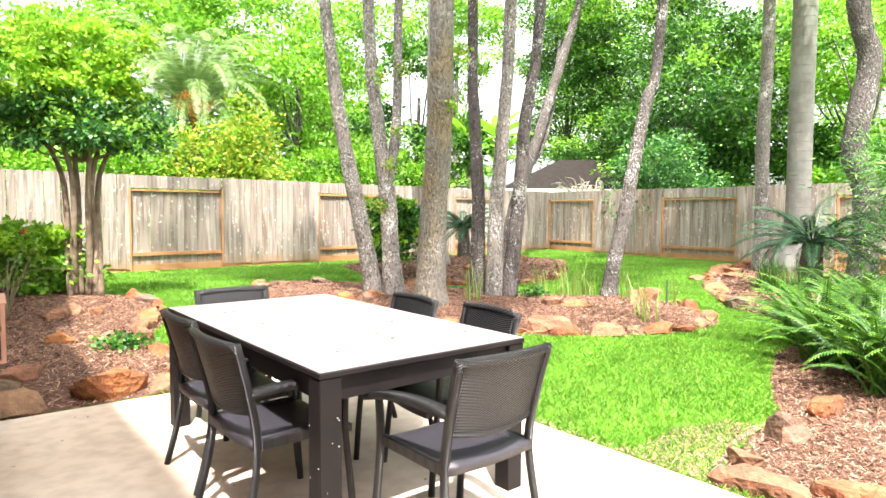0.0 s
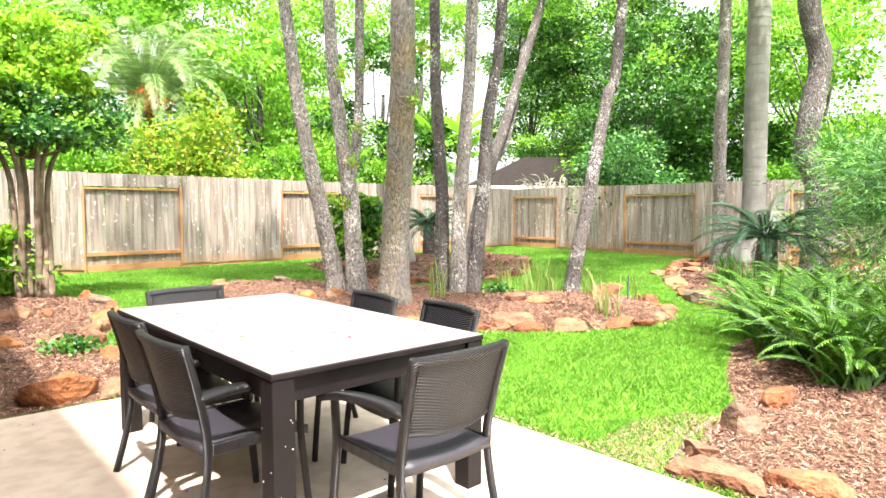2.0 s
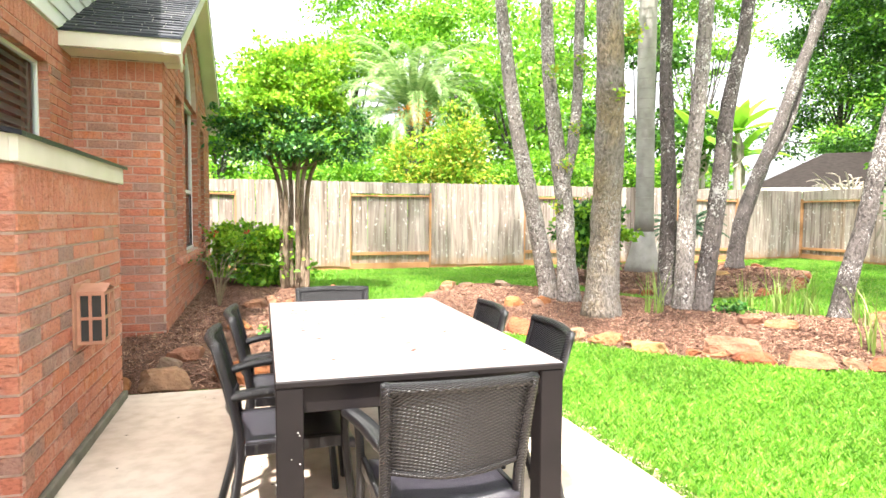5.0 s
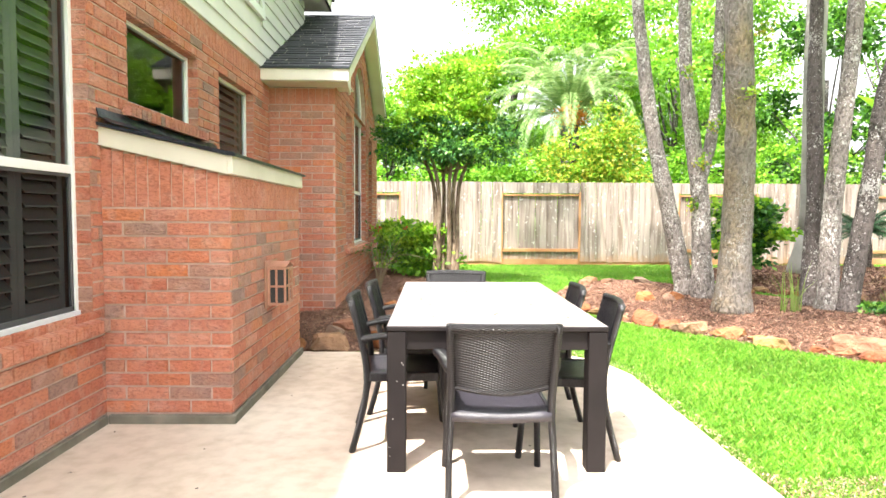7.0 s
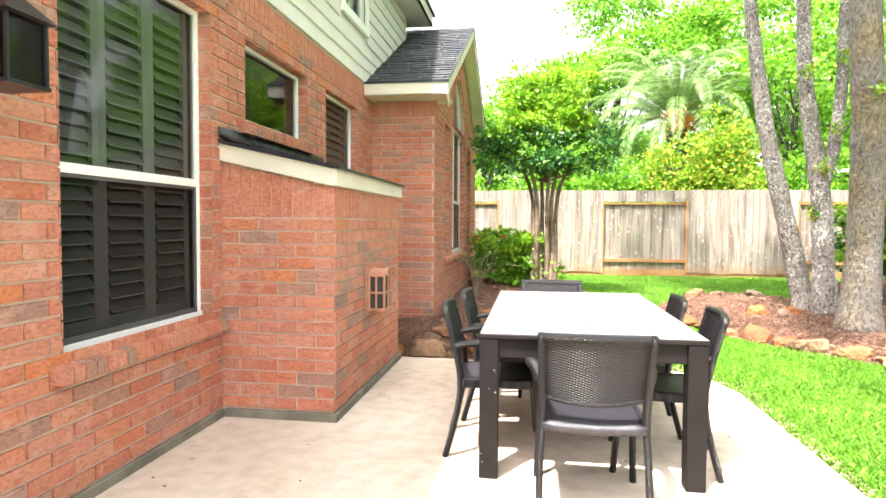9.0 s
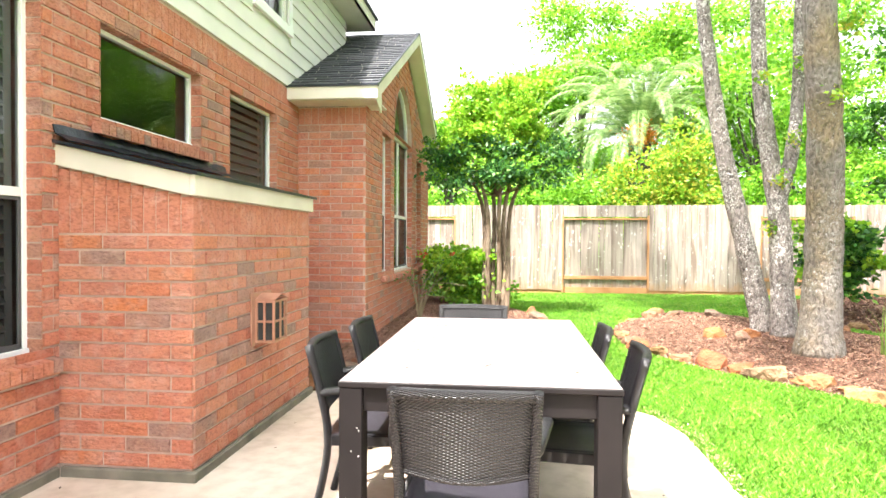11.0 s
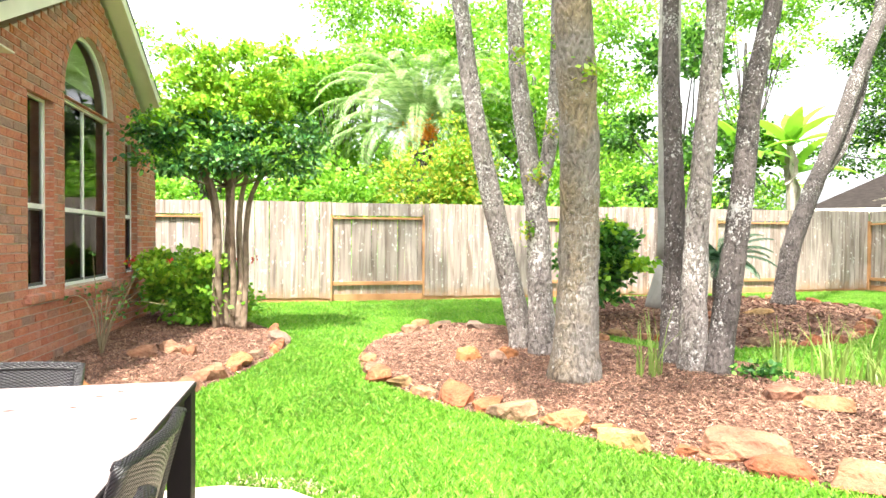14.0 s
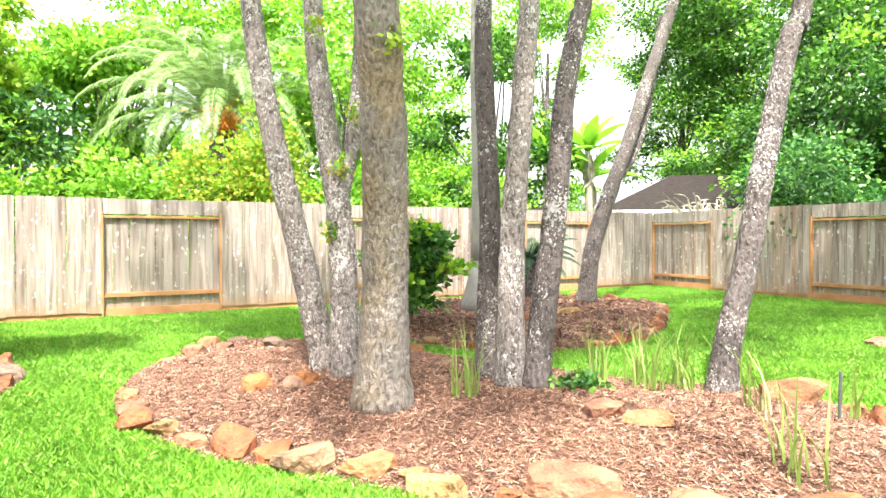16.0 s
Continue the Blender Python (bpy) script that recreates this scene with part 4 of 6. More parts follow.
def arched_light():
    top = thing("window_arch", "half-round white window above the wide sash", "window")
    tagged(top, kind="structure")
    n = 28
    vs, fs = [], []
    for i in range(n + 1):
        a = math.pi * i / n
        for r, o in ((ARCH_R, -0.12), (ARCH_R, -0.07), (ARCH_R - 0.045, -0.07), (ARCH_R - 0.045, -0.12)):
            vs.append(fm_wing(ARCH_C - math.cos(a) * r, o, ARCH[3] + math.sin(a) * r))
    for i in range(n):
        for k in range(4):
            fs.append((4 * i + k, 4 * i + (k + 1) % 4, 4 * i + 4 + (k + 1) % 4, 4 * i + 4 + k))
    mesh_ob("window_frame", vs, fs, M_WHITE, top, "white curved window frame")
    boxes("transom", M_WHITE, top, [((WING_X - 0.13, ARCH[0], 2.935), (WING_X - 0.055, ARCH[1], 2.985))], "white transom bar", 0.003)
    vs = [fm_wing(ARCH_C - math.cos(math.pi * i / n) * (ARCH_R - 0.045), -0.10, ARCH[3] + 0.015 + math.sin(math.pi * i / n) * (ARCH_R - 0.045)) for i in range(n + 1)]
    mesh_ob("pane", vs, [tuple(range(n + 1))[::-1]], M_GLASS, top, "half-round glass pane")
    # dark slab in place of the unlit room behind the arch
    boxes("room", M_DARK, top, [((WING_X - 1.2, ARCH[0] - 0.2, 2.97), (WING_X - 1.1, ARCH[1] + 0.2, 4.0))], "near-black backing for the unlit room behind the window")
    # ring of bricks on edge round the arch
    m, items = 34, []
    for i in range(m):
        a0, a1 = math.pi * (i + 0.06) / m, math.pi * (i + 0.94) / m
        v = []
        for o in (0.0, 0.016):
            for a, r in ((a0, ARCH_R + 0.004), (a1, ARCH_R + 0.004), (a1, ARCH_R + 0.10), (a0, ARCH_R + 0.10)):
                v.append(fm_wing(ARCH_C - math.cos(a) * r, o, ARCH[3] + math.sin(a) * r))
        items.append((v, [(0, 1, 2, 3), (7, 6, 5, 4), (0, 4, 5, 1), (1, 5, 6, 2), (2, 6, 7, 3), (3, 7, 4, 0)]))
    v, f = join(items)
    mesh_ob("arch_bricks", v, f, M_BRICK_FAR, top, "ring of bricks on edge round the arch", "stuff")


arched_light()


def lantern_box():
    top = thing("wall_lantern", "small aged copper box light with cross bars on the brick", "wall light", (0.012, 5.72, 0.0))
    z0, z1, w, d = 0.64, 0.93, 0.24, 0.15
    boxes("back_plate", M_COPPER, top, [((0, -w / 2 - 0.05, z0 - 0.02), (0.012, w / 2 + 0.05, z1 + 0.05))], "copper back plate", 0.002)
    t = 0.016
    items = []
    for y in (-w / 2, w / 2 - t):
        for x in (0.012, d - t):
            items.append(((x, y, z0), (x + t, y + t, z1)))
    for z in (z0, z1 - t):
        items += [((0.012, -w / 2 + t, z), (d, w / 2 - t, z + t)), ((0.012 + t, -w / 2, z), (d - t, -w / 2 + t, z + t)), ((0.012 + t, w / 2 - t, z), (d - t, w / 2, z + t))]
    items += [((d - 0.01, -0.008, z0 + t), (d, 0.008, z1 - t)), ((d - 0.009, -w / 2 + t, (z0 + z1) / 2 - 0.008), (d - 0.001, w / 2 - t, (z0 + z1) / 2 + 0.008)),
              ((0.07, -w / 2, z0 + t), (0.085, -w / 2 + 0.008, z1 - t)), ((0.012 + t, -w / 2 + 0.001, (z0 + z1) / 2 - 0.008), (d - t, -w / 2 + 0.009, (z0 + z1) / 2 + 0.008))]
    for item in items:
        boxes("cage_bar", M_COPPER, top, [item], "thin copper bar")
    boxes("lantern_glass", M_DARK, top, [((0.02, -w / 2 + 0.02, z0 + 0.018), (d - 0.02, w / 2 - 0.02, z1 - 0.018))], "dark lantern glass")
    boxes("cap", M_FLASH, top, [((0.012, -0.05, z1), (0.09, 0.05, z1 + 0.025))], "dark lantern cap", 0.006)
    for k, (y, tilt) in enumerate(((-0.062, 17), (0.064, -11))):
        bm = bmesh.new()
        box(bm, (-0.075, -0.064, -0.002), (0.075, 0.064, 0.002), pose(0.082, y, z1 + 0.022, tilt, 4 * k, 0))
        part("roof_flap", bm, M_COPPER, top, "bent copper roof flap")


lantern_box()


def coach_light():
    top = thing("coach_light", "black metal coach light with seeded glass on the brick wall", "wall light", (WALL_X + 0.012, 2.93, 1.97))
    boxes("back_plate", M_FLASH, top, [((0, -0.06, -0.1), (0.02, 0.06, 0.25))], "black back plate", 0.004)
    bm = bmesh.new()
    bmesh.ops.create_cone(bm, cap_ends=True, segments=4, radius1=0.17, radius2=0.04, depth=0.1, matrix=pose(0.16, 0, 0.17, 0, 0, 45))
    part("roof", bm, M_FLASH, top, "black pyramid cap")
    t = 0.012
    items = [((0.16 + sx * 0.09 - t / 2, sy * 0.09 - t / 2, -0.12), (0.16 + sx * 0.09 + t / 2, sy * 0.09 + t / 2, 0.12)) for sx in (-1, 1) for sy in (-1, 1)]
    items += [((0.06, -0.1, -0.135), (0.26, 0.1, -0.12)), ((0.02, -0.015, 0.19), (0.16, 0.015, 0.21))]
    boxes("frame", M_FLASH, top, items, "black lantern frame")
    boxes("lantern_glass", M_GLASS, top, [((0.075, -0.085, -0.118), (0.245, 0.085, 0.118))], "seeded glass panes")


coach_light()

# ---- fence ----
FENCE_JOBS = []


def fence(name, label, a, b, pans, out):
    """A board-on-board run from a to b. pans: (s0, s1) stretches where the rails show and the pickets lie behind them. out: towards the yard."""
    A, B, N = Vector(a), Vector(b), Vector(out)
    L = (B - A).length
    d = (B - A).normalized()
    top = thing(name, label, "fence")
    tagged(top, kind="structure")
    rot = Matrix(((d.x, N.x, 0, 0), (d.y, N.y, 0, 0), (0, 0, 1, 0), (0, 0, 0, 1)))
    rnd = random.Random(len(name) + int(L))

    def at(s):
        p = A + d * s
        return p, gz(p.x, p.y)

    def plank(nm, s0, s1, n0, n1, z0, z1, material, lab=""):
        p, g = at((s0 + s1) / 2)
        h = (s1 - s0) / 2
        bm = bmesh.new()
        box(bm, (-h, n0, z0), (h, n1, z1), bevel=0.003)
        ob = part(nm, bm, material, top, lab)
        ob.matrix_world = Matrix.Translation((p.x, p.y, 0)) @ rot
        return ob
    H = 2.18
    seams, s = [], 0.0
    cuts = sorted(pans)
    pos = 0.0
    for p0, p1 in cuts + [(L, L)]:
        # proud stretch
        if p0 > pos + 0.05:
            FENCE_JOBS.append((top, A, d, rot, pos, p0, 0.02, 0.14, H))
            s = pos
            while s < p0 - 0.01:
                e = min(p0, s + 2.4)
                _, g = at((s + e) / 2)
                plank("kick_board", s, e, 0.0, 0.02, g - 0.05, g + 0.12, M_RAIL, "orange-stained kick board")
                s = e
        if p1 > p0:
            _, g = at((p0 + p1) / 2)
            FENCE_JOBS.append((top, A, d, rot, p0, p1, -0.06, 0.14, 1.87))
            plank("top_board", p0, p1, -0.035, -0.005, 1.90, H - 0.01, M_PICKET, "grey cedar top board")
            plank("rail", p0, p1, -0.035, 0.01, 1.83, 1.875, M_RAIL, "orange cedar rail")
            plank("rail", p0, p1, -0.035, 0.01, 0.43, 0.51, M_RAIL, "orange cedar rail")
            plank("kick_board", p0, p1, -0.035, -0.01, g - 0.05, g + 0.16, M_RAIL, "orange-stained kick board")
            for q in (p0, p1):
                plank("post", q - 0.02, q + 0.02, -0.06, 0.045, g - 0.05, H - 0.25 if q in (p0, p1) else H, M_RAIL, "orange cedar post edge")
        pos = p1
    return top


def place_pickets():
    cache = {}
    rnd = random.Random(8)
    for top, A, d, rot, s0, s1, off, w, H in FENCE_JOBS:
        s = s0
        while s < s1 - 0.02:
            ww = min(w + rnd.choice((-0.012, 0, 0.01)), s1 - s)
            p = A + d * (s + ww / 2)
            g = gz(p.x, p.y)
            key = (round(ww, 3), round(H - g, 1), rnd.randrange(3), off > 0)
            if key not in cache:
                h = H - g - 0.08
                j = rnd.uniform(-0.006, 0.006)
                x, t = ww / 2 - 0.002, 0.018
                ear = 0.02 if off > 0 else 0.0
                prof = [(-x, 0), (x, 0), (x, h - ear + j), (x - ear, h + j), (-x + ear, h + j), (-x, h - ear + j)]
                bow = rnd.uniform(-0.002, 0.004)
                vs = [(a, bow, c) for a, c in prof] + [(a, bow + t, c) for a, c in prof]
                n = len(prof)
                fs = [tuple(range(n))[::-1], tuple(range(n, 2 * n))] + [(i, (i + 1) % n, n + (i + 1) % n, n + i) for i in range(n)]
                me = bpy.data.meshes.new("picket")
                me.from_pydata(vs, [], [f[::-1] for f in fs])
                bm = bmesh.new()
                bm.from_mesh(me)
                bmesh.ops.recalc_face_normals(bm, faces=bm.faces)
                bm.to_mesh(me)
                bm.free()
                me.materials.append(M_PICKET)
                cache[key] = (me, h)
            me, h = cache[key]
            ob = new("picket", me)
            ob.parent = top
            ob.matrix_world = Matrix.Translation((p.x, p.y, H - h)) @ rot @ pose(0, off, 0, 0, rnd.uniform(-0.25, 0.25), 0)
            s += ww + 0.001


fence("fence_back", "weathered grey cedar fence with rails showing on alternate stretches", (-8.0, 16.27, 0), (16.38, 16.27, 0),
      [(s + 8, e + 8) for s, e in ((-1.5, 0.44), (3.0, 4.96), (7.46, 9.45), (12.07, 14.1))], (0, -1, 0))
fence("fence_side", "weathered grey cedar side fence with orange rails on alternate stretches", (16.40, 16.27, 0), (16.40, -1.0, 0),
      [(0.05, 1.95), (4.42, 6.6), (9.0, 11.1), (13.5, 15.6)], (-1, 0, 0))


# ---- furniture ----
def table():
    top = thing("patio_table", "long dark outdoor dining table with a pale bleached top", "table", (1.62, 5.08, 0))
    hx, hy = 0.573, 1.035
    boxes("tabletop", M_TABLE, top, [((-hx, -hy, 0.742), (hx, hy, 0.767))], "dark table top slab", 0.004)
    boxes("top_surface", M_TOP, top, [((-hx + 0.006, -hy + 0.006, 0.7672), (hx - 0.006, hy - 0.006, 0.770))], "bleached, water-spotted table surface with sky sheen in its colour", 0.001)
    a = 0.03
    for lo, hi in [((-hx + a, -hy + a, 0.64), (hx - a, -hy + a + 0.03, 0.742)), ((-hx + a, hy - a - 0.03, 0.64), (hx - a, hy - a, 0.742)),
                   ((-hx + a, -hy + a + 0.03, 0.64), (-hx + a + 0.03, hy - a - 0.03, 0.742)), ((hx - a - 0.03, -hy + a + 0.03, 0.64), (hx - a, hy - a - 0.03, 0.742))]:
        boxes("apron", M_TABLE, top, [(lo, hi)], "dark table apron", 0.003)
    for sx in (-1, 1):
        for sy in (-1, 1):
            x, y = sx * (hx - 0.053), sy * (hy - 0.053)
            boxes("leg", M_TABLE, top, [((x - 0.049, y - 0.049, 0.0), (x + 0.049, y + 0.049, 0.741))], "square dark table leg", 0.004)
    rnd = random.Random(4)
    bm = bmesh.new()
    for i in range(13):
        y = -hy + 0.053 + rnd.uniform(-0.045, 0.045)
        z = rnd.uniform(0.03, 0.62)
        r = rnd.uniform(0.0008, 0.002)
        if i % 2:
            box(bm, (-hx + 0.0015, y - r, z - r), (-hx + 0.0045, y + r, z + r * 1.5))
        else:
            x = -hx + 0.053 + rnd.uniform(-0.045, 0.045)
            box(bm, (x - r, -hy + 0.0015, z - r), (x + r, -hy + 0.0045, z + r * 1.5))
    part("paint_flecks", bm, M_SPOT, top, "small white paint flecks on the leg", kind="stuff")


table()


def chair(name_at, rz):
    top = thing("patio_armchair", "black woven resin patio armchair at the table", "chair", (*name_at, 0), rz, "chairs round the table")
    w, sh = 0.228, 0.445
    # seat
    bm = bmesh.new()
    n = 8
    rows = []
    for i in range(n + 1):
        y = -0.235 + 0.485 * i / n
        rows.append([(x, y, sh + 0.004 - 0.012 * math.cos(x / w * 1.4) + (-0.03 * max(0, (i - 6) / 2) ** 2)) for x in np.linspace(-w, w, 9)])
    grid = [[bm.verts.new(v) for v in r] for r in rows]
    low = [[bm.verts.new((v[0], v[1], v[2] - 0.04)) for v in r] for r in rows]
    for i in range(n):
        for j in range(8):
            bm.faces.new((grid[i][j], grid[i][j + 1], grid[i + 1][j + 1], grid[i + 1][j]))
            bm.faces.new((low[i][j], low[i + 1][j], low[i + 1][j + 1], low[i][j + 1]))
    for i in range(n):
        for j in (0, 8):
            bm.faces.new((grid[i][j], grid[i + 1][j], low[i + 1][j], low[i][j]))
    for j in range(8):
        for i in (0, n):
            bm.faces.new((grid[i][j], grid[i][j + 1], low[i][j + 1], low[i][j]))
    part("seat", bm, M_SEAT, top, "tight woven seat, paler for its sky sheen", True)

    # back panel: curved, leaning, with a thicker rolled top
    def back_point(u, v):
        z = 0.565 + 0.28 * v
        y = -0.225 - 0.075 * v - 0.03 * math.cos(u * math.pi / 2) + 0.0
        x = u * (w - 0.012 + 0.012 * v)
        zz = z + (0.004 * math.cos(u * math.pi / 2) if v > 0.9 else 0) - (0.022 * math.cos(u * math.pi / 2) * max(0, 1 - 3 * v))
        return Vector((x, y, zz))
    bm = bmesh.new()
    us, vsn = np.linspace(-1, 1, 13), np.linspace(0, 1, 9)
    g = [[bm.verts.new(back_point(u, v) + Vector((0, 0.009, 0))) for u in us] for v in vsn]
    h = [[bm.verts.new(back_point(u, v) - Vector((0, 0.009, 0))) for u in us] for v in vsn]
    for i in range(8):
        for j in range(12):
            bm.faces.new((g[i][j], g[i][j + 1], g[i + 1][j + 1], g[i + 1][j]))
            bm.faces.new((h[i][j], h[i + 1][j], h[i + 1][j + 1], h[i][j + 1]))
    for i in range(8):
        for j in (0, 12):
            bm.faces.new((g[i][j], g[i + 1][j], h[i + 1][j], h[i][j]))
    part("backrest", bm, M_WICKER, top, "curved woven backrest", True)
    for nm, v, r in (("top_rail", 1.0, 0.02), ("bottom_rail", 0.0, 0.015)):
        a, f = tube_data([back_point(u, v) for u in np.linspace(-1.06, 1.06, 14)], [r] * 14, 8)
        mesh_ob(nm, a, f, M_WICKER, top, "wrapped woven rail", smooth=True)
    for s in (-1, 1):
        a, f = tube_data(smoothline([(s * (w + 0.012), -0.30, 0.0), (s * (w + 0.01), -0.235, 0.25), (s * w, -0.215, 0.45), (s * (w + 0.004), -0.25, 0.65), (s * (w + 0.01), -0.305, 0.86)], 4),
                         [0.018] * 8 + [0.02] * 9, 6)
        mesh_ob("back_post", a, f, M_WICKER, top, "wrapped rear leg and back post", smooth=True)
        a, f = tube_data(smoothline([(s * (w + 0.02), 0.245, 0.0), (s * (w + 0.012), 0.225, 0.22), (s * (w + 0.01), 0.205, 0.42), (s * (w + 0.022), 0.20, 0.615)], 4), [0.018] * 13, 6)
        mesh_ob("front_leg", a, f, M_WICKER, top, "wrapped front leg", smooth=True)
        # arm: flat, curving outwards and down to the front
        pts = smoothline([(s * (w + 0.0), -0.245, 0.645), (s * (w + 0.03), -0.10, 0.665), (s * (w + 0.055), 0.08, 0.655), (s * (w + 0.05), 0.235, 0.615)], 4)
        bm = bmesh.new()
        rings = []
        for i, p in enumerate(pts):
            q = 0.032 if i else 0.024
            rings.append([bm.verts.new((p.x + dx * q, p.y, p.z + dz)) for dx, dz in ((-0.8, -0.016), (0.8, -0.016), (1, 0), (0.8, 0.014), (-0.8, 0.014), (-1, 0))])
        for a1, b1 in zip(rings, rings[1:]):
            for k in range(6):
                bm.faces.new((a1[k], a1[(k + 1) % 6], b1[(k + 1) % 6], b1[k]))
        bm.faces.new(rings[0])
        bm.faces.new(rings[-1])
        part("armrest", bm, M_WICKER, top, "broad woven armrest", True)
        boxes("seat_rail", M_WICKER, top, [((s * w - 0.012, -0.20, sh - 0.045), (s * w + 0.012, 0.21, sh + 0.005))], "woven side rail", 0.005)
    return top


first_chair = chair((1.60, 3.89), 0)
for x, y, rz in ((1.48, 5.84, 180), (1.12, 4.58, -87), (1.16, 5.22, -89), (2.03, 4.47, 84), (1.97, 5.10, 86)):
    copy_thing(first_chair, pose(x, y, 0, 0, 0, rz))


# ---- stones ----
def rock(label, x, y, sx, sy, sz, rz=0, seed=0, lift=0.0):
    rnd = random.Random(seed)
    bm = bmesh.new()
    bmesh.ops.create_icosphere(bm, subdivisions=2, radius=1)
    off = Vector((rnd.random() * 20, rnd.random() * 20, rnd.random() * 20))
    planes = [(Vector((rnd.gauss(0, 1), rnd.gauss(0, 1), rnd.gauss(0, 0.8))).normalized(), rnd.uniform(0.55, 0.95)) for _ in range(12)]
    for v in bm.verts:
        p = v.co.copy()
        p.x, p.y, p.z = [math.copysign(abs(c) ** 0.6, c) for c in p]
        for nn, dd in planes:
            e = p.dot(nn) - dd
            if e > 0:
                p -= nn * e
        p *= 1 + 0.16 * noise.noise(v.co * 1.3 + off) + 0.05 * noise.noise(v.co * 4 + off)
        v.co = Vector((p.x * sx, p.y * sy, p.z * sz))
    ob = part("garden_rock", bm, M_ROCK, None, label)
    tagged(ob, label, "rock", "border rocks")
    ob.matrix_world = pose(x, y, gz(x, y) + sz * 0.2 + lift, rnd.uniform(-8, 8), rnd.uniform(-8, 8), rz)
    return ob


ROCK_LABELS = ["rough orange sandstone border rock", "rough tan sandstone border rock", "grey-brown sandstone border rock", "rust-coloured sandstone border rock"]


def rock_row(poly, start, end, step, size, seed, gap=0.0, inset=0.12):
    """Rocks along the outline poly between two corners."""
    rnd = random.Random(seed)
    pts = smoothline([(x, y, 0) for x, y in poly[start:end + 1]], 6)
    cx = sum(p[0] for p in poly) / len(poly)
    cy = sum(p[1] for p in poly) / len(poly)
    run, nxt = 0.0, 0.0
    for a, b in zip(pts, pts[1:]):
        seg = (b - a).length
        while nxt < run + seg:
            p = a.lerp(b, (nxt - run) / seg)
            inw = Vector((cx - p.x, cy - p.y, 0)).normalized()
            s = size * rnd.choice((0.45, 0.6, 0.8, 1.0, 1.25, 1.5)) * rnd.uniform(0.9, 1.1)
            ang = math.degrees(math.atan2(b.y - a.y, b.x - a.x)) + rnd.uniform(-12, 12)
            if rnd.random() >= gap:
                rock(rnd.choice(ROCK_LABELS), p.x + inw.x * inset * rnd.uniform(0.6, 1.6), p.y + inw.y * inset * rnd.uniform(0.6, 1.6), s * 0.66, s * rnd.uniform(0.3, 0.5), s * rnd.uniform(0.24, 0.4), ang, rnd.randrange(10 ** 6))
            nxt += s * 1.12 * step
        run += seg


rock_row(BED_ISLAND, 0, 12, 1.05, 0.25, 1, inset=0.1)
rock_row(BED_ISLAND, 16, 21, 1.8, 0.26, 2, 0.3)
rock_row(BED_BACK, 0, 9, 1.1, 0.24, 3)
rock_row(BED_FAR, 0, 7, 1.0, 0.3, 4)
rock_row(BED_HOUSE, 2, 8, 1.25, 0.26, 5, 0.1)
for x, y, sx, sy, sz, rz, sd in ((-0.15, 7.0, 0.17, 0.13, 0.11, 5, 1), (0.27, 6.99, 0.25, 0.13, 0.12, 0, 2), (0.83, 7.03, 0.30, 0.16, 0.17, -4, 3), (1.38, 7.1, 0.17, 0.13, 0.12, -10, 4), (-0.53, 7.02, 0.18, 0.13, 0.1, 0, 31),
                               (0.35, 7.55, 0.2, 0.14, 0.1, 20, 5), (0.25, 7.4, 0.14, 0.1, 0.08, 50, 6), (0.75, 8.8, 0.15, 0.12, 0.09, 10, 7), (1.2, 8.9, 0.15, 0.1, 0.09, 30, 8),
                               (0.9, 10.2, 0.16, 0.12, 0.11, 5, 9), (1.15, 10.5, 0.15, 0.12, 0.1, 50, 10), (1.35, 10.35, 0.12, 0.09, 0.09, 70, 30),
                               (3.12, 3.28, 0.25, 0.09, 0.10, 102, 11), (3.42, 3.5, 0.14, 0.11, 0.09, 80, 12), (3.36, 2.9, 0.22, 0.10, 0.10, 98, 13), (3.98, 3.5, 0.17, 0.12, 0.19, 60, 14),
                               (4.7, 3.5, 0.19, 0.13, 0.15, 10, 15), (4.80, 11.2, 0.2, 0.14, 0.12, 0, 16), (4.30, 11.5, 0.12, 0.1, 0.07, 0, 17), (5.35, 6.62, 0.26, 0.12, 0.14, -38, 32), (4.25, 9.35, 0.17, 0.12, 0.11, 10, 18), (4.6, 9.3, 0.16, 0.12, 0.10, 25, 33), (4.0, 11.6, 0.22, 0.13, 0.11, 8, 35),
                               (4.45, 9.15, 0.13, 0.1, 0.09, 50, 19), (6.24, 7.33, 0.16, 0.12, 0.10, -20, 20), (6.34, 7.06, 0.20, 0.10, 0.09, -50, 21), (7.95, 7.0, 0.26, 0.15, 0.14, -35, 22),
                               (11.8, 8.2, 0.3, 0.2, 0.09, 0, 23), (12.6, 7.9, 0.3, 0.2, 0.08, 0, 24), (13.6, 8.4, 0.25, 0.18, 0.09, 0, 25), (9.9, 12.2, 0.3, 0.2, 0.08, 0, 26), (8.8, 11.9, 0.25, 0.2, 0.08, 0, 27)):
    rock(ROCK_LABELS[sd % 4], x, y, sx, sy, sz, rz, sd * 77)


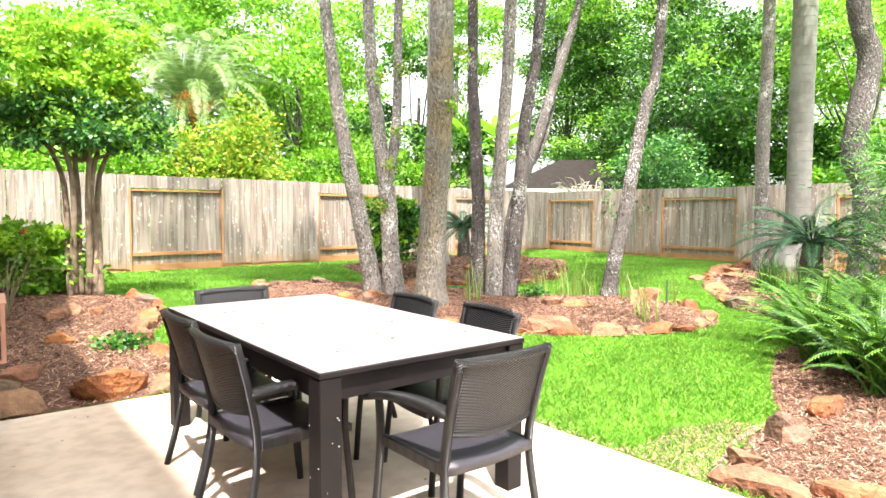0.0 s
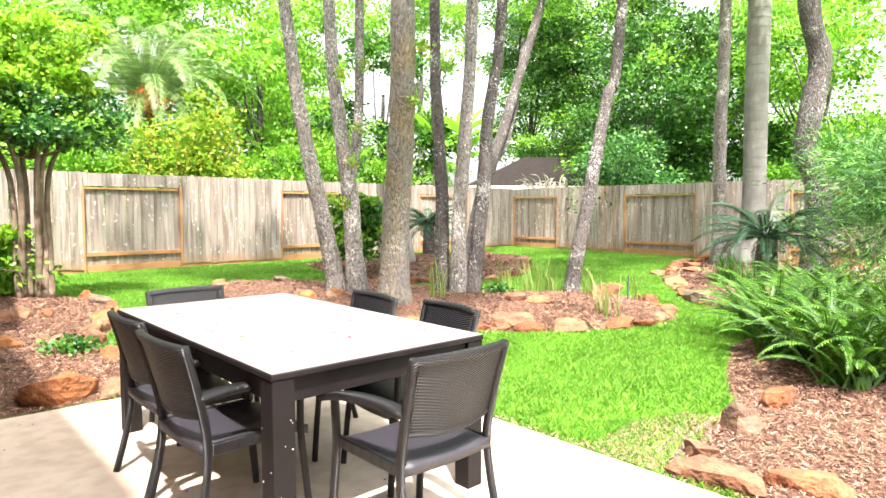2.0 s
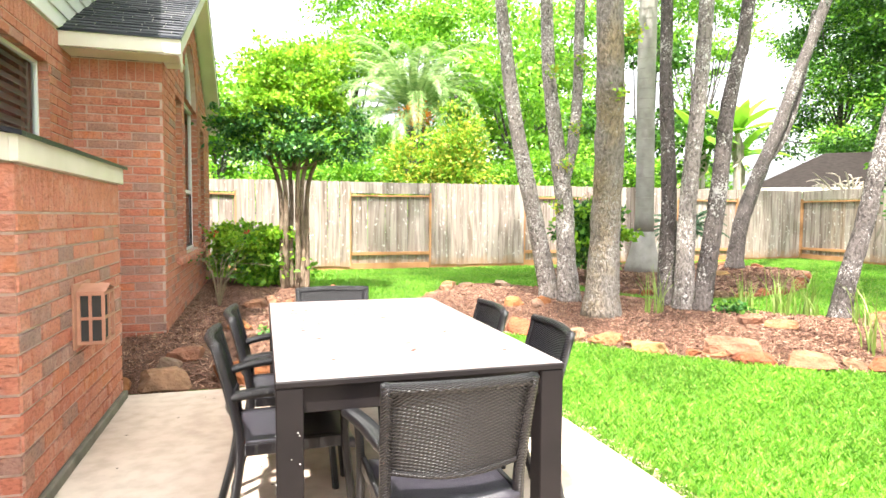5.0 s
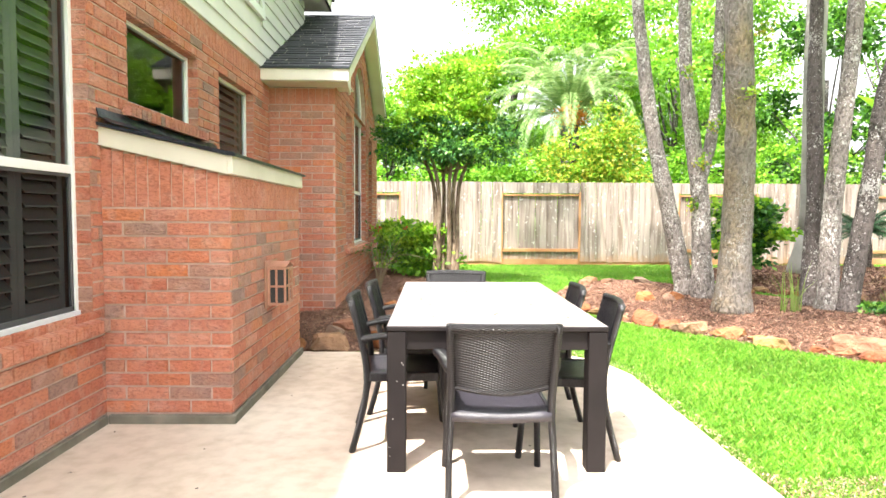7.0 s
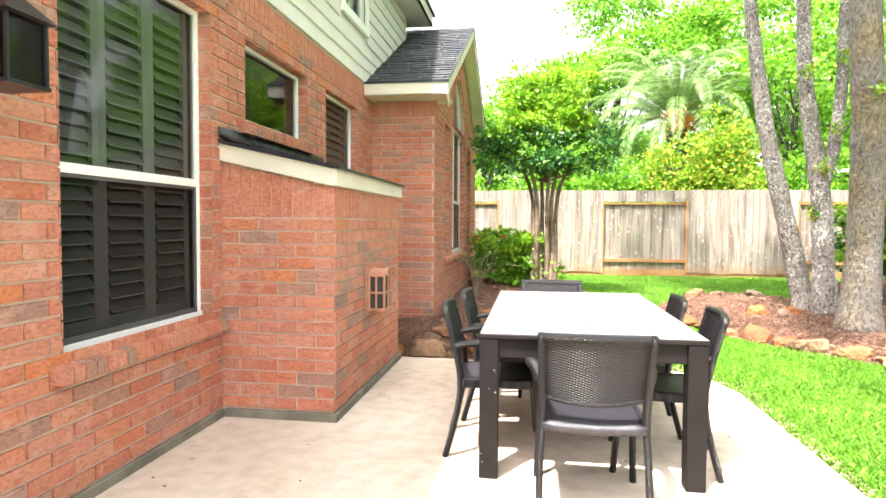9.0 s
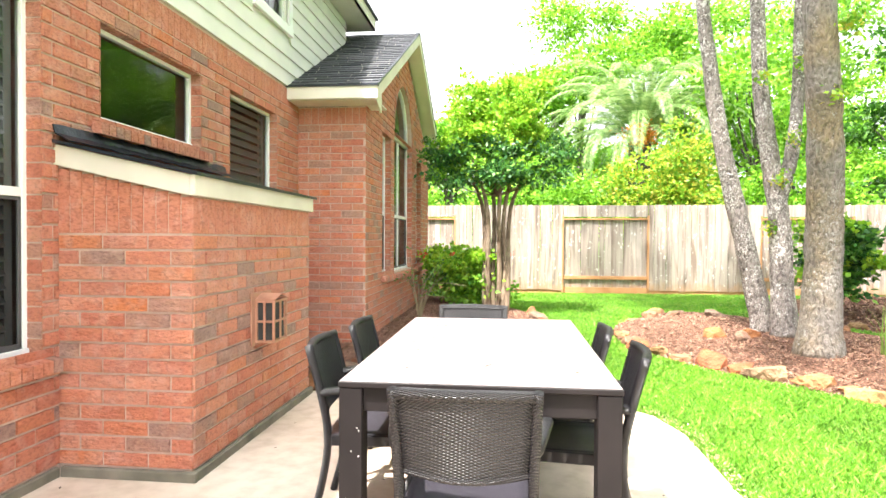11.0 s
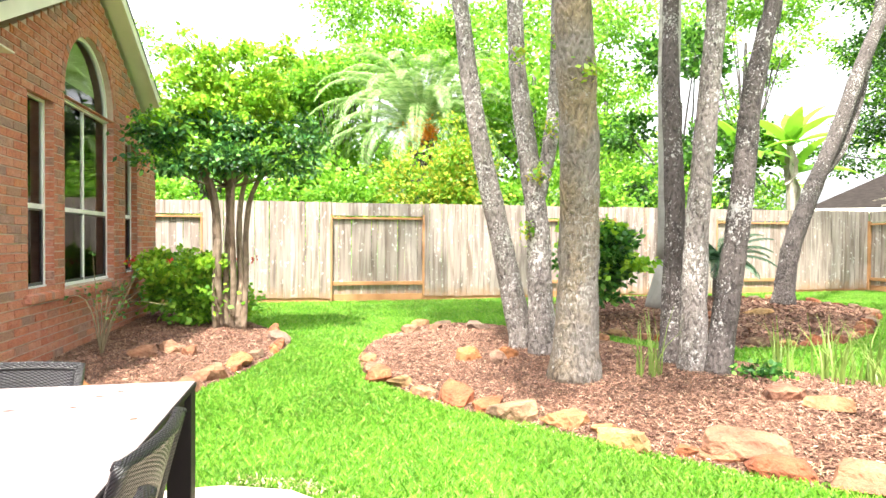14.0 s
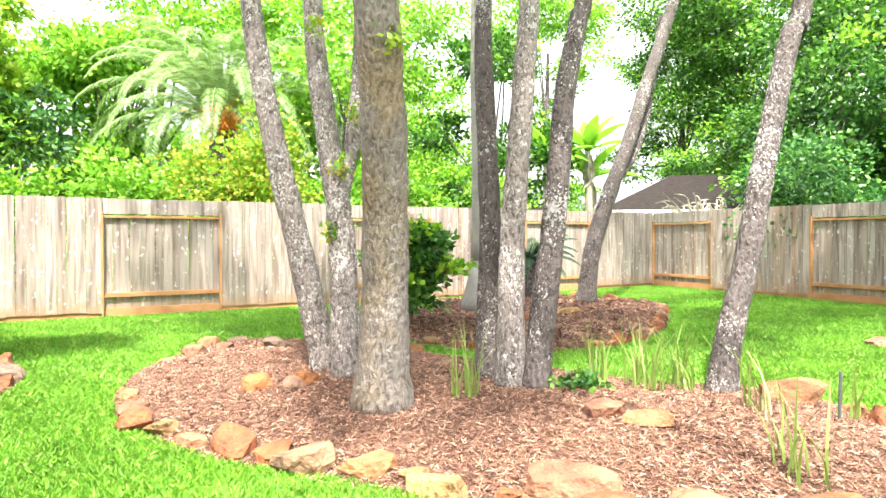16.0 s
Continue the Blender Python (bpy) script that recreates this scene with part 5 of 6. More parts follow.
# ---- trees ----
def leaf_cloud(blobs, n, seed, shell=0.5, per=45):
    """Points and outward directions spread in lumpy clusters through ellipsoid blobs (x, y, z, rx, ry, rz)."""
    r = np.random.default_rng(seed)
    blobs = np.array(blobs, float)
    vol = blobs[:, 3] * blobs[:, 4] * blobs[:, 5]
    m = max(8, n // per)
    pick = r.choice(len(blobs), m, p=vol / vol.sum())
    d = r.normal(size=(m, 3))
    d /= np.linalg.norm(d, axis=1, keepdims=True)
    rad = r.uniform(shell, 1, m)[:, None]
    hub = blobs[pick, :3] + d * rad * blobs[pick, 3:]
    size = (blobs[pick, 3:].mean(1) * 0.20 * (per / 45) ** 0.25 + 0.05)
    which = r.integers(0, m, n)
    off = r.normal(size=(n, 3)) * size[which][:, None] * np.array([1, 1, 0.45])
    pts = hub[which] + off
    dirs = off + d[which] * 0.5 + r.normal(size=(n, 3)) * 0.4
    dirs[:, 2] -= 0.25 * np.abs(dirs).mean()
    return pts, dirs


def crown(tree, blobs, n, leaf, material, seed, label="leafy crown", shell=0.5, ratio=0.34, per=45):
    pts, dirs = leaf_cloud(blobs, n, seed, shell, per)
    co, q = leaf_cards(pts, dirs, leaf, leaf * ratio, seed + 1)
    return fast_mesh("crown", co, q, material, tree, label)


def limbs(tree, start, blobs, material, r0, seed, count=None):
    rnd = random.Random(seed)
    out = []
    for b in blobs[:count]:
        s, e = Vector(start), Vector(b[:3])
        mid = s.lerp(e, 0.5) + Vector((rnd.uniform(-.2, .2), rnd.uniform(-.2, .2), -0.08 * (e - s).length))
        v, f = tube_data(smoothline([s, mid, e], 3), np.linspace(r0, r0 * 0.25, 7).tolist(), 5)
        mesh_ob("limb", v, f, material, tree, "bare branching limb", smooth=True)


def trunk_mesh(tree, pts, r0, r1, material, seed, flare=1.35, sides=14, label="trunk", name="trunk"):
    P = smoothline(pts, 6)
    n = len(P)
    rr = []
    rnd = random.Random(seed)
    for i in range(n):
        t = i / (n - 1)
        h = P[i].z - P[0].z
        rr.append((r0 + (r1 - r0) * t) * (1 + (flare - 1) * math.exp(-h / 0.22)) * rnd.uniform(0.96, 1.04))
    v, f = tube_data(P, rr, sides, True, 0.035, rnd)
    return mesh_ob(name, v, f, material, tree, label, smooth=True)


def yard_tree(label, pts, r0, r1, material, seed, forks=(), crown_blobs=(), n=6000, leaf=0.13, leafm=None, flare=1.3):
    x, y = pts[0][:2]
    g = gz(x, y)
    tree = thing("yard_tree", label, "tree", (x, y, g - 0.03))
    base = Vector((x, y, g - 0.03))
    P = [(0, 0, 0)] + [tuple(Vector(p) - base) for p in pts[1:]]
    trunk_mesh(tree, P, r0, r1, material, seed, flare, label="lichen-spotted leaning trunk")
    for k, (fp, fr) in enumerate(forks):
        trunk_mesh(tree, [tuple(Vector(p) - base) for p in fp], fr, fr * 0.7, material, seed + k + 1, 1.0, 10, "forked stem", "stem")
    if crown_blobs:
        bl = [(a - base.x, b - base.y, c - base.z, *d) for a, b, c, *d in crown_blobs]
        limbs(tree, P[-1], bl, material, r1 * 0.8, seed)
        crown(tree, bl, n, leaf, leafm or M_LEAF, seed)
    return tree


# Crown lobes above the view; out of sight, they dapple the ground.
def high(x, y, z, s=1.0):
    return [(x, y, z, 1.3 * s, 1.3 * s, 0.8 * s), (x + 1.0 * s, y + 0.5 * s, z - 0.5, 0.9 * s, 0.9 * s, 0.5 * s), (x - 0.9 * s, y + 0.7 * s, z + 0.3, 0.9 * s, 1 * s, 0.6 * s), (x + .2, y - 1.0 * s, z + 0.2, 1 * s, 0.8 * s, 0.6 * s)]


# places to shade, and how wide, with leaf blobs added above the view
SHADE_SPOTS = [(5.3, 8.3, 1.0), (5.2, 9.9, 1.0), (6.7, 8.9, 0.7), (5.6, 13.4, 1.0), (8.4, 12.4, 1.0), (4.6, 16.4, 1.0),
          (7.4, 15.6, 1.0), (9.9, 14.4, 1.2), (12.5, 13.6, 1.2), (13.4, 10.8, 1.2), (10.3, 9.4, 1.1), (6.9, 3.2, 1.2), (9.4, 4.4, 1.3), (10.8, 12.0, 1.0), (15.6, 12.5, 1.1), (15.4, 8.5, 1.2)]

# Beyond its own crown: unseen blobs added sunward of each spot to cast dapples.
yard_tree("thick brown-grey garden tree with a broken branch scar", [(4.97, 8.37, 0), (4.99, 8.37, 0.8), (4.97, 8.3, 1.5), (4.86, 8.07, 2.3), (4.72, 7.86, 3), (4.60, 7.7, 3.9), (4.55, 7.6, 5.5), (4.6, 7.7, 8)],
          0.20, 0.12, M_BARK_BIG, 1, [], high(4.6, 7.8, 8.8, 1.3) + [(x - 2.3, y - 3.95, 9.1, r, r, 0.5) for x, y, r in SHADE_SPOTS], 21000, leaf=0.17)
yard_tree("slender grey lichened tree leaning away from the table", [(4.98, 9.75, 0), (4.83, 9.74, 0.8), (4.68, 9.76, 1.5), (4.52, 9.78, 2.2), (4.37, 9.8, 3), (4.27, 9.83, 3.8), (4.2, 9.86, 4.5), (4.0, 10, 8)],
          0.135, 0.075, M_BARK, 2, [], high(3.8, 10.2, 8.4, 1.1), 5000)
yard_tree("grey lichened tree forked above head height", [(5.06, 9.35, 0), (5.03, 9.4, 0.8), (5.02, 9.45, 1.5), (4.94, 9.5, 2.2), (4.82, 9.5, 3), (4.8, 9.6, 3.8), (4.75, 9.8, 7.5)],
          0.145, 0.075, M_BARK, 3, [([(5.0, 9.47, 1.75), (5.16, 9.5, 2.4), (5.25, 9.55, 3.2), (5.3, 9.6, 4.5), (5.5, 9.7, 7)], 0.085)], high(5.0, 10.2, 8.2, 1.2), 5500)
yard_tree("dark lichened straight tree in the island bed", [(6.15, 8.72, 0), (6.19, 8.77, 0.8), (6.22, 8.79, 1.5), (6.25, 8.88, 2.2), (6.26, 8.96, 3), (6.32, 9.07, 3.8), (6.4, 9.2, 8)],
          0.115, 0.075, M_BARK_DARK, 4, [], high(6.6, 9.6, 8.9, 1.1), 4500)
yard_tree("pale-lichened upright tree in the island bed", [(6.13, 8.33, 0), (6.13, 8.33, 0.8), (6.15, 8.33, 1.5), (6.19, 8.3, 2.2), (6.24, 8.27, 3), (6.28, 8.25, 3.8), (6.3, 8.1, 7.5)],
          0.12, 0.08, M_BARK, 5, [], high(6.4, 7.7, 8.3, 1.1), 4500)
yard_tree("dark lichened tree leaning over the island bed", [(6.27, 8.2, 0), (6.40, 8.22, 0.9), (6.52, 8.24, 1.6), (6.60, 8.26, 2.2), (6.68, 8.3, 2.7), (6.86, 8.33, 3.4), (6.98, 8.35, 3.9), (7.5, 8.5, 7.5)],
          0.115, 0.075, M_BARK_DARK, 6, [], high(7.7, 8.9, 8.2, 1.1), 4500)
yard_tree("lone dark lichened tree leaning at the tip of the island bed", [(7.62, 7.42, 0), (7.71, 7.42, 0.6), (7.97, 7.42, 1.36), (8.15, 7.42, 2.04), (8.38, 7.42, 2.81), (8.54, 7.42, 3.28), (8.75, 7.42, 3.8), (9.2, 7.4, 7.5)],
          0.115, 0.08, M_BARK_DARK, 7, [], high(9.5, 7.4, 8.4, 1.1), 4500)
yard_tree("leaning grey tree in the back bed by the corner", [(11.42, 13.35, 0), (11.52, 13.3, 1.2), (11.95, 13.3, 2.3), (12.46, 13.3, 3.35), (13.0, 13.3, 4.68), (13.5, 13.3, 5.8), (14.4, 13.3, 8)],
          0.18, 0.11, M_BARK_DARK, 8, [([(12.1, 13.3, 2.6), (12.7, 13.35, 3.2), (13.3, 13.5, 4.4), (14.2, 14, 6.5)], 0.09)], high(14.5, 13.5, 8.6, 1.3), 5000)


def sprouts(tree, spots, seed):
    """Small leafy tufts on a trunk, at world places."""
    base = tree.matrix_world.translation
    for k, p in enumerate(spots):
        g = np.random.default_rng(seed + k)
        pts = np.array(tuple(Vector(p) - base)) + g.normal(size=(60, 3)) * 0.05
        c, q = leaf_cards(pts, g.normal(size=pts.shape), 0.06, 0.022, seed)
        fast_mesh("sprout", c, q, M_LEAF_YEL, tree, "tuft of young yellow-green leaves", kind="stuff")


for tree in [o for o in bpy.data.objects if o.name.startswith("yard_tree") and o.parent is None]:
    x, y = tree.location.x, tree.location.y
    if abs(x - 4.97) < 0.005:
        sprouts(tree, [(4.78, 7.78, 2.75), (4.86, 7.62, 3.35)], 300)
    elif abs(x - 5.06) < 0.005:
        sprouts(tree, [(4.98, 9.35, 2.1), (5.1, 9.3, 2.6), (4.75, 9.3, 3.3), (5.25, 9.4, 3.5), (4.9, 9.4, 1.5)], 310)


def palm_trunk(label, x, y, r, flare):
    g = gz(x, y)
    t = thing("smooth_trunk_palm", label, "palm tree", (x, y, g - 0.03))
    zs = [0, 0.15, 0.35, 0.6, 0.9, 1.3, 2, 4, 7, 9.5]
    rr = [r * (1 + (flare - 1) * math.exp(-((z / 0.55) ** 1.6))) for z in zs]
    for name, part_label, a, b in (("swollen_foot", "swollen grey foot of the trunk", 0, 5), ("trunk", "smooth pale straight trunk", 4, 10)):
        v, f = tube_data([(0.02 * math.sin(z), 0, z) for z in zs[a:b]], rr[a:b], 20)
        mesh_ob(name, v, f, M_PALE, t, part_label, smooth=True)
    bm = bmesh.new()
    for k in range(26):
        z = 1.0 + k * 0.21
        bmesh.ops.create_cone(bm, segments=20, radius1=r * 1.012, radius2=r * 1.03, depth=0.02, matrix=pose(0.02 * math.sin(z), 0, z))
    part("ring_scar", bm, M_PALE, t, "faint ring scars", True, "stuff")
    return t


PALMS = [palm_trunk("tall palm with a smooth pale trunk swollen at the foot", 8.95, 13.3, 0.19, 2.1),
         palm_trunk("tall pale smooth palm in the far bed", 14.95, 7.62, 0.25, 2.4)]
yard_tree("straight grey tree in the far bed by the side fence", [(14.5, 8.2, 0), (14.5, 8.2, 1.5), (14.45, 8.22, 3), (14.5, 8.2, 5), (14.5, 8.2, 8)], 0.17, 0.12, M_BARK, 9, [], high(14.5, 8.4, 8.6, 1.3), 5000)
yard_tree("gnarled dark grey tree behind the sago palm", [(13.0, 5.75, 0), (13.0, 5.7, 1.7), (12.85, 5.9, 2.5), (12.8, 5.85, 3.2), (12.95, 5.75, 4.2), (12.7, 5.9, 5.2), (12.7, 6, 8)], 0.24, 0.17, M_BARK_DARK, 10, [], high(12.7, 6, 8.6, 1.3), 5000)


def crape_myrtle():
    x, y = 1.52, 12.2
    g = gz(x, y)
    t = thing("crape_myrtle", "multi-stemmed crape myrtle with dark layered foliage and a sunlit-toned lighter top", "tree", (x, y, g - 0.03))
    rnd = random.Random(6)
    ends = [(-0.30, 0.1), (-0.20, -0.12), (-0.06, 0.15), (0.06, -0.12), (0.17, 0.05), (0.30, 0.12)]
    for i, (ex, ey) in enumerate(ends):
        a = i * 1.05
        b = (ex * 0.62, 0.1 * math.sin(a), 0)
        P = smoothline([b, (ex * 0.72 + rnd.uniform(-.03, .03), ey * 0.4, 0.7), (ex * 0.68, ey, 1.4), (ex * 0.95, ey * 1.4, 1.95), (ex * 2.0, ey * 1.8, 2.6)], 4)
        v, f = tube_data(P, np.linspace(0.052, 0.028, len(P)).tolist(), 9, True, 0.07, rnd)
        mesh_ob("stem", v, f, M_MYRTLE, t, "smooth tan stem", smooth=True)
    low = [(-0.75, -0.1, 2.3, 0.42, 0.4, 0.12), (0.7, 0, 2.3, 0.42, 0.4, 0.12), (0.05, -0.3, 2.35, 0.5, 0.4, 0.16), (-0.35, 0.2, 2.55, 0.5, 0.5, 0.16),
           (0.4, 0.1, 2.55, 0.5, 0.5, 0.16), (-0.85, 0.1, 2.7, 0.32, 0.35, 0.12), (0.85, 0, 2.68, 0.3, 0.35, 0.12), (0, 0, 2.8, 0.6, 0.5, 0.2)]
    top = [(-0.7, 0, 2.95, 0.3, 0.35, 0.16), (0.7, 0, 2.95, 0.3, 0.35, 0.16), (-0.35, -0.1, 3.1, 0.42, 0.4, 0.22), (0.35, 0, 3.1, 0.42, 0.4, 0.22), (0, 0.1, 3.35, 0.42, 0.4, 0.25),
           (-0.5, 0, 3.45, 0.26, 0.3, 0.22), (0.5, 0, 3.5, 0.26, 0.3, 0.22), (-0.15, 0, 3.75, 0.25, 0.25, 0.25), (0.2, 0, 3.8, 0.22, 0.25, 0.22)]
    limbs(t, (0, 0, 2.0), low + top, M_MYRTLE, 0.018, 3)
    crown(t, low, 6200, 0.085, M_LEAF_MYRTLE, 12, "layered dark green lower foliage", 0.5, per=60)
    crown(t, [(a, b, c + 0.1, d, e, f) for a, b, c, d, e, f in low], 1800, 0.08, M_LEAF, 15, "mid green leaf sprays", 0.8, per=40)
    # the crown's sunlit top is put into a lighter leaf colour
    crown(t, top, 5200, 0.085, M_LEAF_LIT, 13, "upper foliage in a sunlit lighter green", 0.3, per=50)
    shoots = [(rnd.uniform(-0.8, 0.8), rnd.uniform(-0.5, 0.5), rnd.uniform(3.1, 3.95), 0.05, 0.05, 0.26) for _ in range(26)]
    crown(t, shoots, 2400, 0.075, M_LEAF_LIT, 14, "upright leafy shoots", 0.1)
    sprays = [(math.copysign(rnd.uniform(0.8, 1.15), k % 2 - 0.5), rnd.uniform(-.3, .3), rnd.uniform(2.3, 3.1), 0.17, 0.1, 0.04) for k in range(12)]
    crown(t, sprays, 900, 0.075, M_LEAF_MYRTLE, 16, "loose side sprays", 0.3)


crape_myrtle()


def far_tree(label, x, y, h, r, n, leaf, material, seed, bark_m=None, low=0.25, lean=0.0):
    t = thing("tree", label, "tree", (x, y, 0))
    rnd = random.Random(seed)
    trunk_mesh(t, [(0, 0, -0.2), (lean * 0.4, 0.1, h * 0.35), (lean, 0, h * 0.8)], 0.16 * h / 8, 0.06, bark_m or M_BARK_DARK, seed, 1.2, 8)
    bl = []
    for k in range(11):
        z = h * (low + (1 - low) * rnd.random())
        fall = 1 - 0.5 * abs((z / h - low) / (1 - low) - 0.4)
        a, q = rnd.random() * 6.28, r * fall * rnd.uniform(0.25, 0.8)
        s = r * rnd.uniform(0.32, 0.5)
        bl.append((q * math.cos(a) + lean * z / h, q * math.sin(a), z, s, s, s * 0.65))
    limbs(t, (lean * 0.5, 0, h * 0.4), bl, bark_m or M_BARK_DARK, 0.06, seed)
    crown(t, bl, n, leaf, material, seed, "leafy crown", 0.4, per=120)
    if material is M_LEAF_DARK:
        # Lighter outer clumps over a dark crown: sun and shade put into leaf colour.
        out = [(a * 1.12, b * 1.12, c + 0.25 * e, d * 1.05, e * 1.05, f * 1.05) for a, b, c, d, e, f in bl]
        crown(t, out, int(n * 0.13), leaf, M_LEAF, seed + 500, "outer foliage in a sunlit lighter green", 0.85, per=110)
    return t


FAR = [(-3.5, 21, 5.2, 2.6, M_LEAF), (-0.4, 22, 5.6, 2.4, M_LEAF), (2.2, 25, 7.0, 2.8, M_LEAF), (4.6, 27, 11, 3.4, M_LEAF), (0.9, 24, 6.2, 2.3, M_LEAF), (3.4, 24.5, 8.0, 2.5, M_LEAF), (8.4, 25, 9.5, 3.0, M_LEAF), (-6, 24, 7, 3, M_LEAF), (7.5, 29, 10.5, 3.8, M_LEAF), (9.0, 20.5, 8.0, 2.6, M_LEAF), (11.5, 24, 10, 3.4, M_LEAF),
       (13.5, 20, 7, 2.2, M_LEAF_DARK), (20.0, 25.5, 12, 3.2, M_LEAF), (28.0, 25.0, 13, 4.2, M_LEAF_DARK), (26.0, 16.0, 11, 3.6, M_LEAF_DARK), (21.5, 14.5, 6.0, 2.4, M_LEAF_MYRTLE), (28, 22, 14, 4.5, M_LEAF_DARK),
       (29, 11, 11, 3.4, M_LEAF), (24, 9.0, 9, 2.8, M_LEAF), (22, 5, 9, 3.0, M_LEAF), (26, 3, 10, 3.5, M_LEAF), (16, 30, 10, 3.5, M_LEAF), (-6, 30, 10, 4, M_LEAF), (36, 16, 13, 4, M_LEAF), (34, 28, 13, 4.5, M_LEAF), (22.6, 14.6, 9.5, 3.0, M_LEAF_DARK), (24.5, 13.0, 9, 3.0, M_LEAF_DARK)]
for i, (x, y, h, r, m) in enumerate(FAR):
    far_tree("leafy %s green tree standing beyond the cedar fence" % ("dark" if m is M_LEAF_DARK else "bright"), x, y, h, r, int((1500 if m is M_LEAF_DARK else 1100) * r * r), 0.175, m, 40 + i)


# ---- palm behind the fence ----
def frond(length, arch, width, n, rnd, vs_fs, base, az, elev, leaf_w=0.018, vee=0.5):
    """Adds one feather frond: a rib and n pairs of leaflets."""
    d0 = Vector((math.cos(az) * math.cos(elev), math.sin(az) * math.cos(elev), math.sin(elev)))
    side = Vector((-math.sin(az), math.cos(az), 0))
    p, e = Vector(base), elev
    pts = [p.copy()]
    steps = 12
    for i in range(steps):
        e -= arch / steps * (0.4 + 1.3 * i / steps)
        p = p + Vector((math.cos(az) * math.cos(e), math.sin(az) * math.cos(e), math.sin(e))) * length / steps
        pts.append(p.copy())
    vs_fs.append(tube_data(pts, np.linspace(leaf_w * 0.9, leaf_w * 0.25, len(pts)).tolist(), 3, False))
    vs, fs = [], []
    for k in range(n):
        t = 0.12 + 0.88 * (k + 0.5) / n
        i = min(steps - 1, int(t * steps))
        q = pts[i].lerp(pts[i + 1], t * steps - i)
        fw = (pts[i + 1] - pts[i]).normalized()
        up = side.cross(fw)
        L = width * math.sin(math.pi * min(1, 0.12 + t * 0.86)) ** 0.6
        for s in (-1, 1):
            dr = (side * s + fw * 0.65 + up * vee * rnd.uniform(0.4, 1.0)).normalized()
            wv = fw * leaf_w
            tip = q + dr * L + Vector((0, 0, -0.25 * L))
            m = q + dr * L * 0.5
            o = len(vs)
            vs += [q - wv, m - wv * 0.8, tip, m + wv * 0.8]
            fs.append((o, o + 1, o + 2, o + 3))
    vs_fs.append((vs, fs))


def date_palm():
    x, y = 5.75, 21.2
    t = thing("date_palm", "large feathery date palm behind the fence with orange fruit stalks", "palm tree", (x, y, 0))
    v, f = tube_data([(0, 0, -0.2), (0, 0, 2), (0, 0, 4.55)], [0.35, 0.33, 0.36], 12, True, 0.1, random.Random(1))
    mesh_ob("trunk", v, f, M_BARK_DARK, t, "rough palm trunk")
    rnd = random.Random(9)
    out = []
    for k in range(64):
        az = k * 2.399963
        elev = math.radians(88 - 80 * (k / 64) ** 1.15)
        out = []
        frond(rnd.uniform(3.5, 4.3), rnd.uniform(1.7, 2.4), 0.40, 85, rnd, out, (0.12 * math.cos(az), 0.12 * math.sin(az), 4.6), az, elev, 0.020, 0.15)
        v, f = join(out)
        mesh_ob("frond", v, f, M_PALM, t, "long arching feather frond")
    pts = np.random.default_rng(3).normal(size=(500, 3)) * (0.3, 0.2, 0.2) + np.array((-0.15, -0.9, 4.45))
    c, q = leaf_cards(pts, np.random.default_rng(4).normal(size=(500, 3)), 0.13, 0.03, 3)
    fast_mesh("fruit_stalk", c, q, M_ORANGE, t, "cluster of orange date fruit", kind="stuff")


date_palm()


def sago(label, x, y, h, r, seed, n=26):
    g = gz(x, y)
    t = thing("sago_palm", label, "palm", (x, y, g - 0.03))
    v, f = tube_data([(0, 0, 0), (0, 0, h * 0.5), (0, 0, h)], [0.17, 0.2, 0.15], 12, True, 0.18, random.Random(seed))
    mesh_ob("trunk", v, f, M_BARK_DARK, t, "shaggy dark trunk")
    rnd = random.Random(seed)
    for k in range(n):
        out = []
        az = k * 2.399963 + rnd.uniform(-.1, .1)
        frond(r * rnd.uniform(0.85, 1.1), rnd.uniform(1.0, 1.5), 0.17, 34, rnd, out, (0, 0, h), az, math.radians(62 - 60 * k / n), 0.019, 0.3)
        v, f = join(out)
        mesh_ob("frond", v, f, M_SAGO, t, "stiff dark green frond")


sago("dark green sago palm against the back fence", 11.0, 14.6, 0.85, 1.1, 1)
sago("dark green sago palm beside the pale trunk", 11.3, 6.0, 0.8, 1.35, 2, 30)


def bush(name, label, x, y, h, r, n, leaf, material, seed, category="shrub", flowers=0, shape=None, ratio=0.34):
    g = gz(x, y)
    t = thing(name, label, category, (x, y, g - 0.02))
    rnd = random.Random(seed)
    out = []
    bl = shape or [(rnd.uniform(-.4, .4) * r, rnd.uniform(-.4, .4) * r, h * rnd.uniform(0.3, 0.75), r * 0.6, r * 0.6, h * 0.3) for _ in range(7)]
    for b in bl:
        v, f = tube_data([(b[0] * 0.1, b[1] * 0.1, 0), (b[0] * 0.6, b[1] * 0.6, b[2] * 0.5), b[:3]], [0.014, 0.01, 0.005], 5)
        mesh_ob("stem", v, f, M_MYRTLE, t, "woody stem")
    crown(t, bl, n, leaf, material, seed, "glossy leaves", 0.35, ratio)
    if flowers:
        r2 = np.random.default_rng(seed)
        p = np.stack([r2.uniform(-r, r, flowers), r2.uniform(-r, r, flowers), np.full(flowers, h * 0.95)], 1)
        pts = np.repeat(p, 14, 0) + r2.normal(size=(flowers * 14, 3)) * 0.025
        c, q = leaf_cards(pts, r2.normal(size=pts.shape), 0.05, 0.02, seed)
        fast_mesh("flowers", c, q, M_ROSE, t, "small red flowers")
    return t


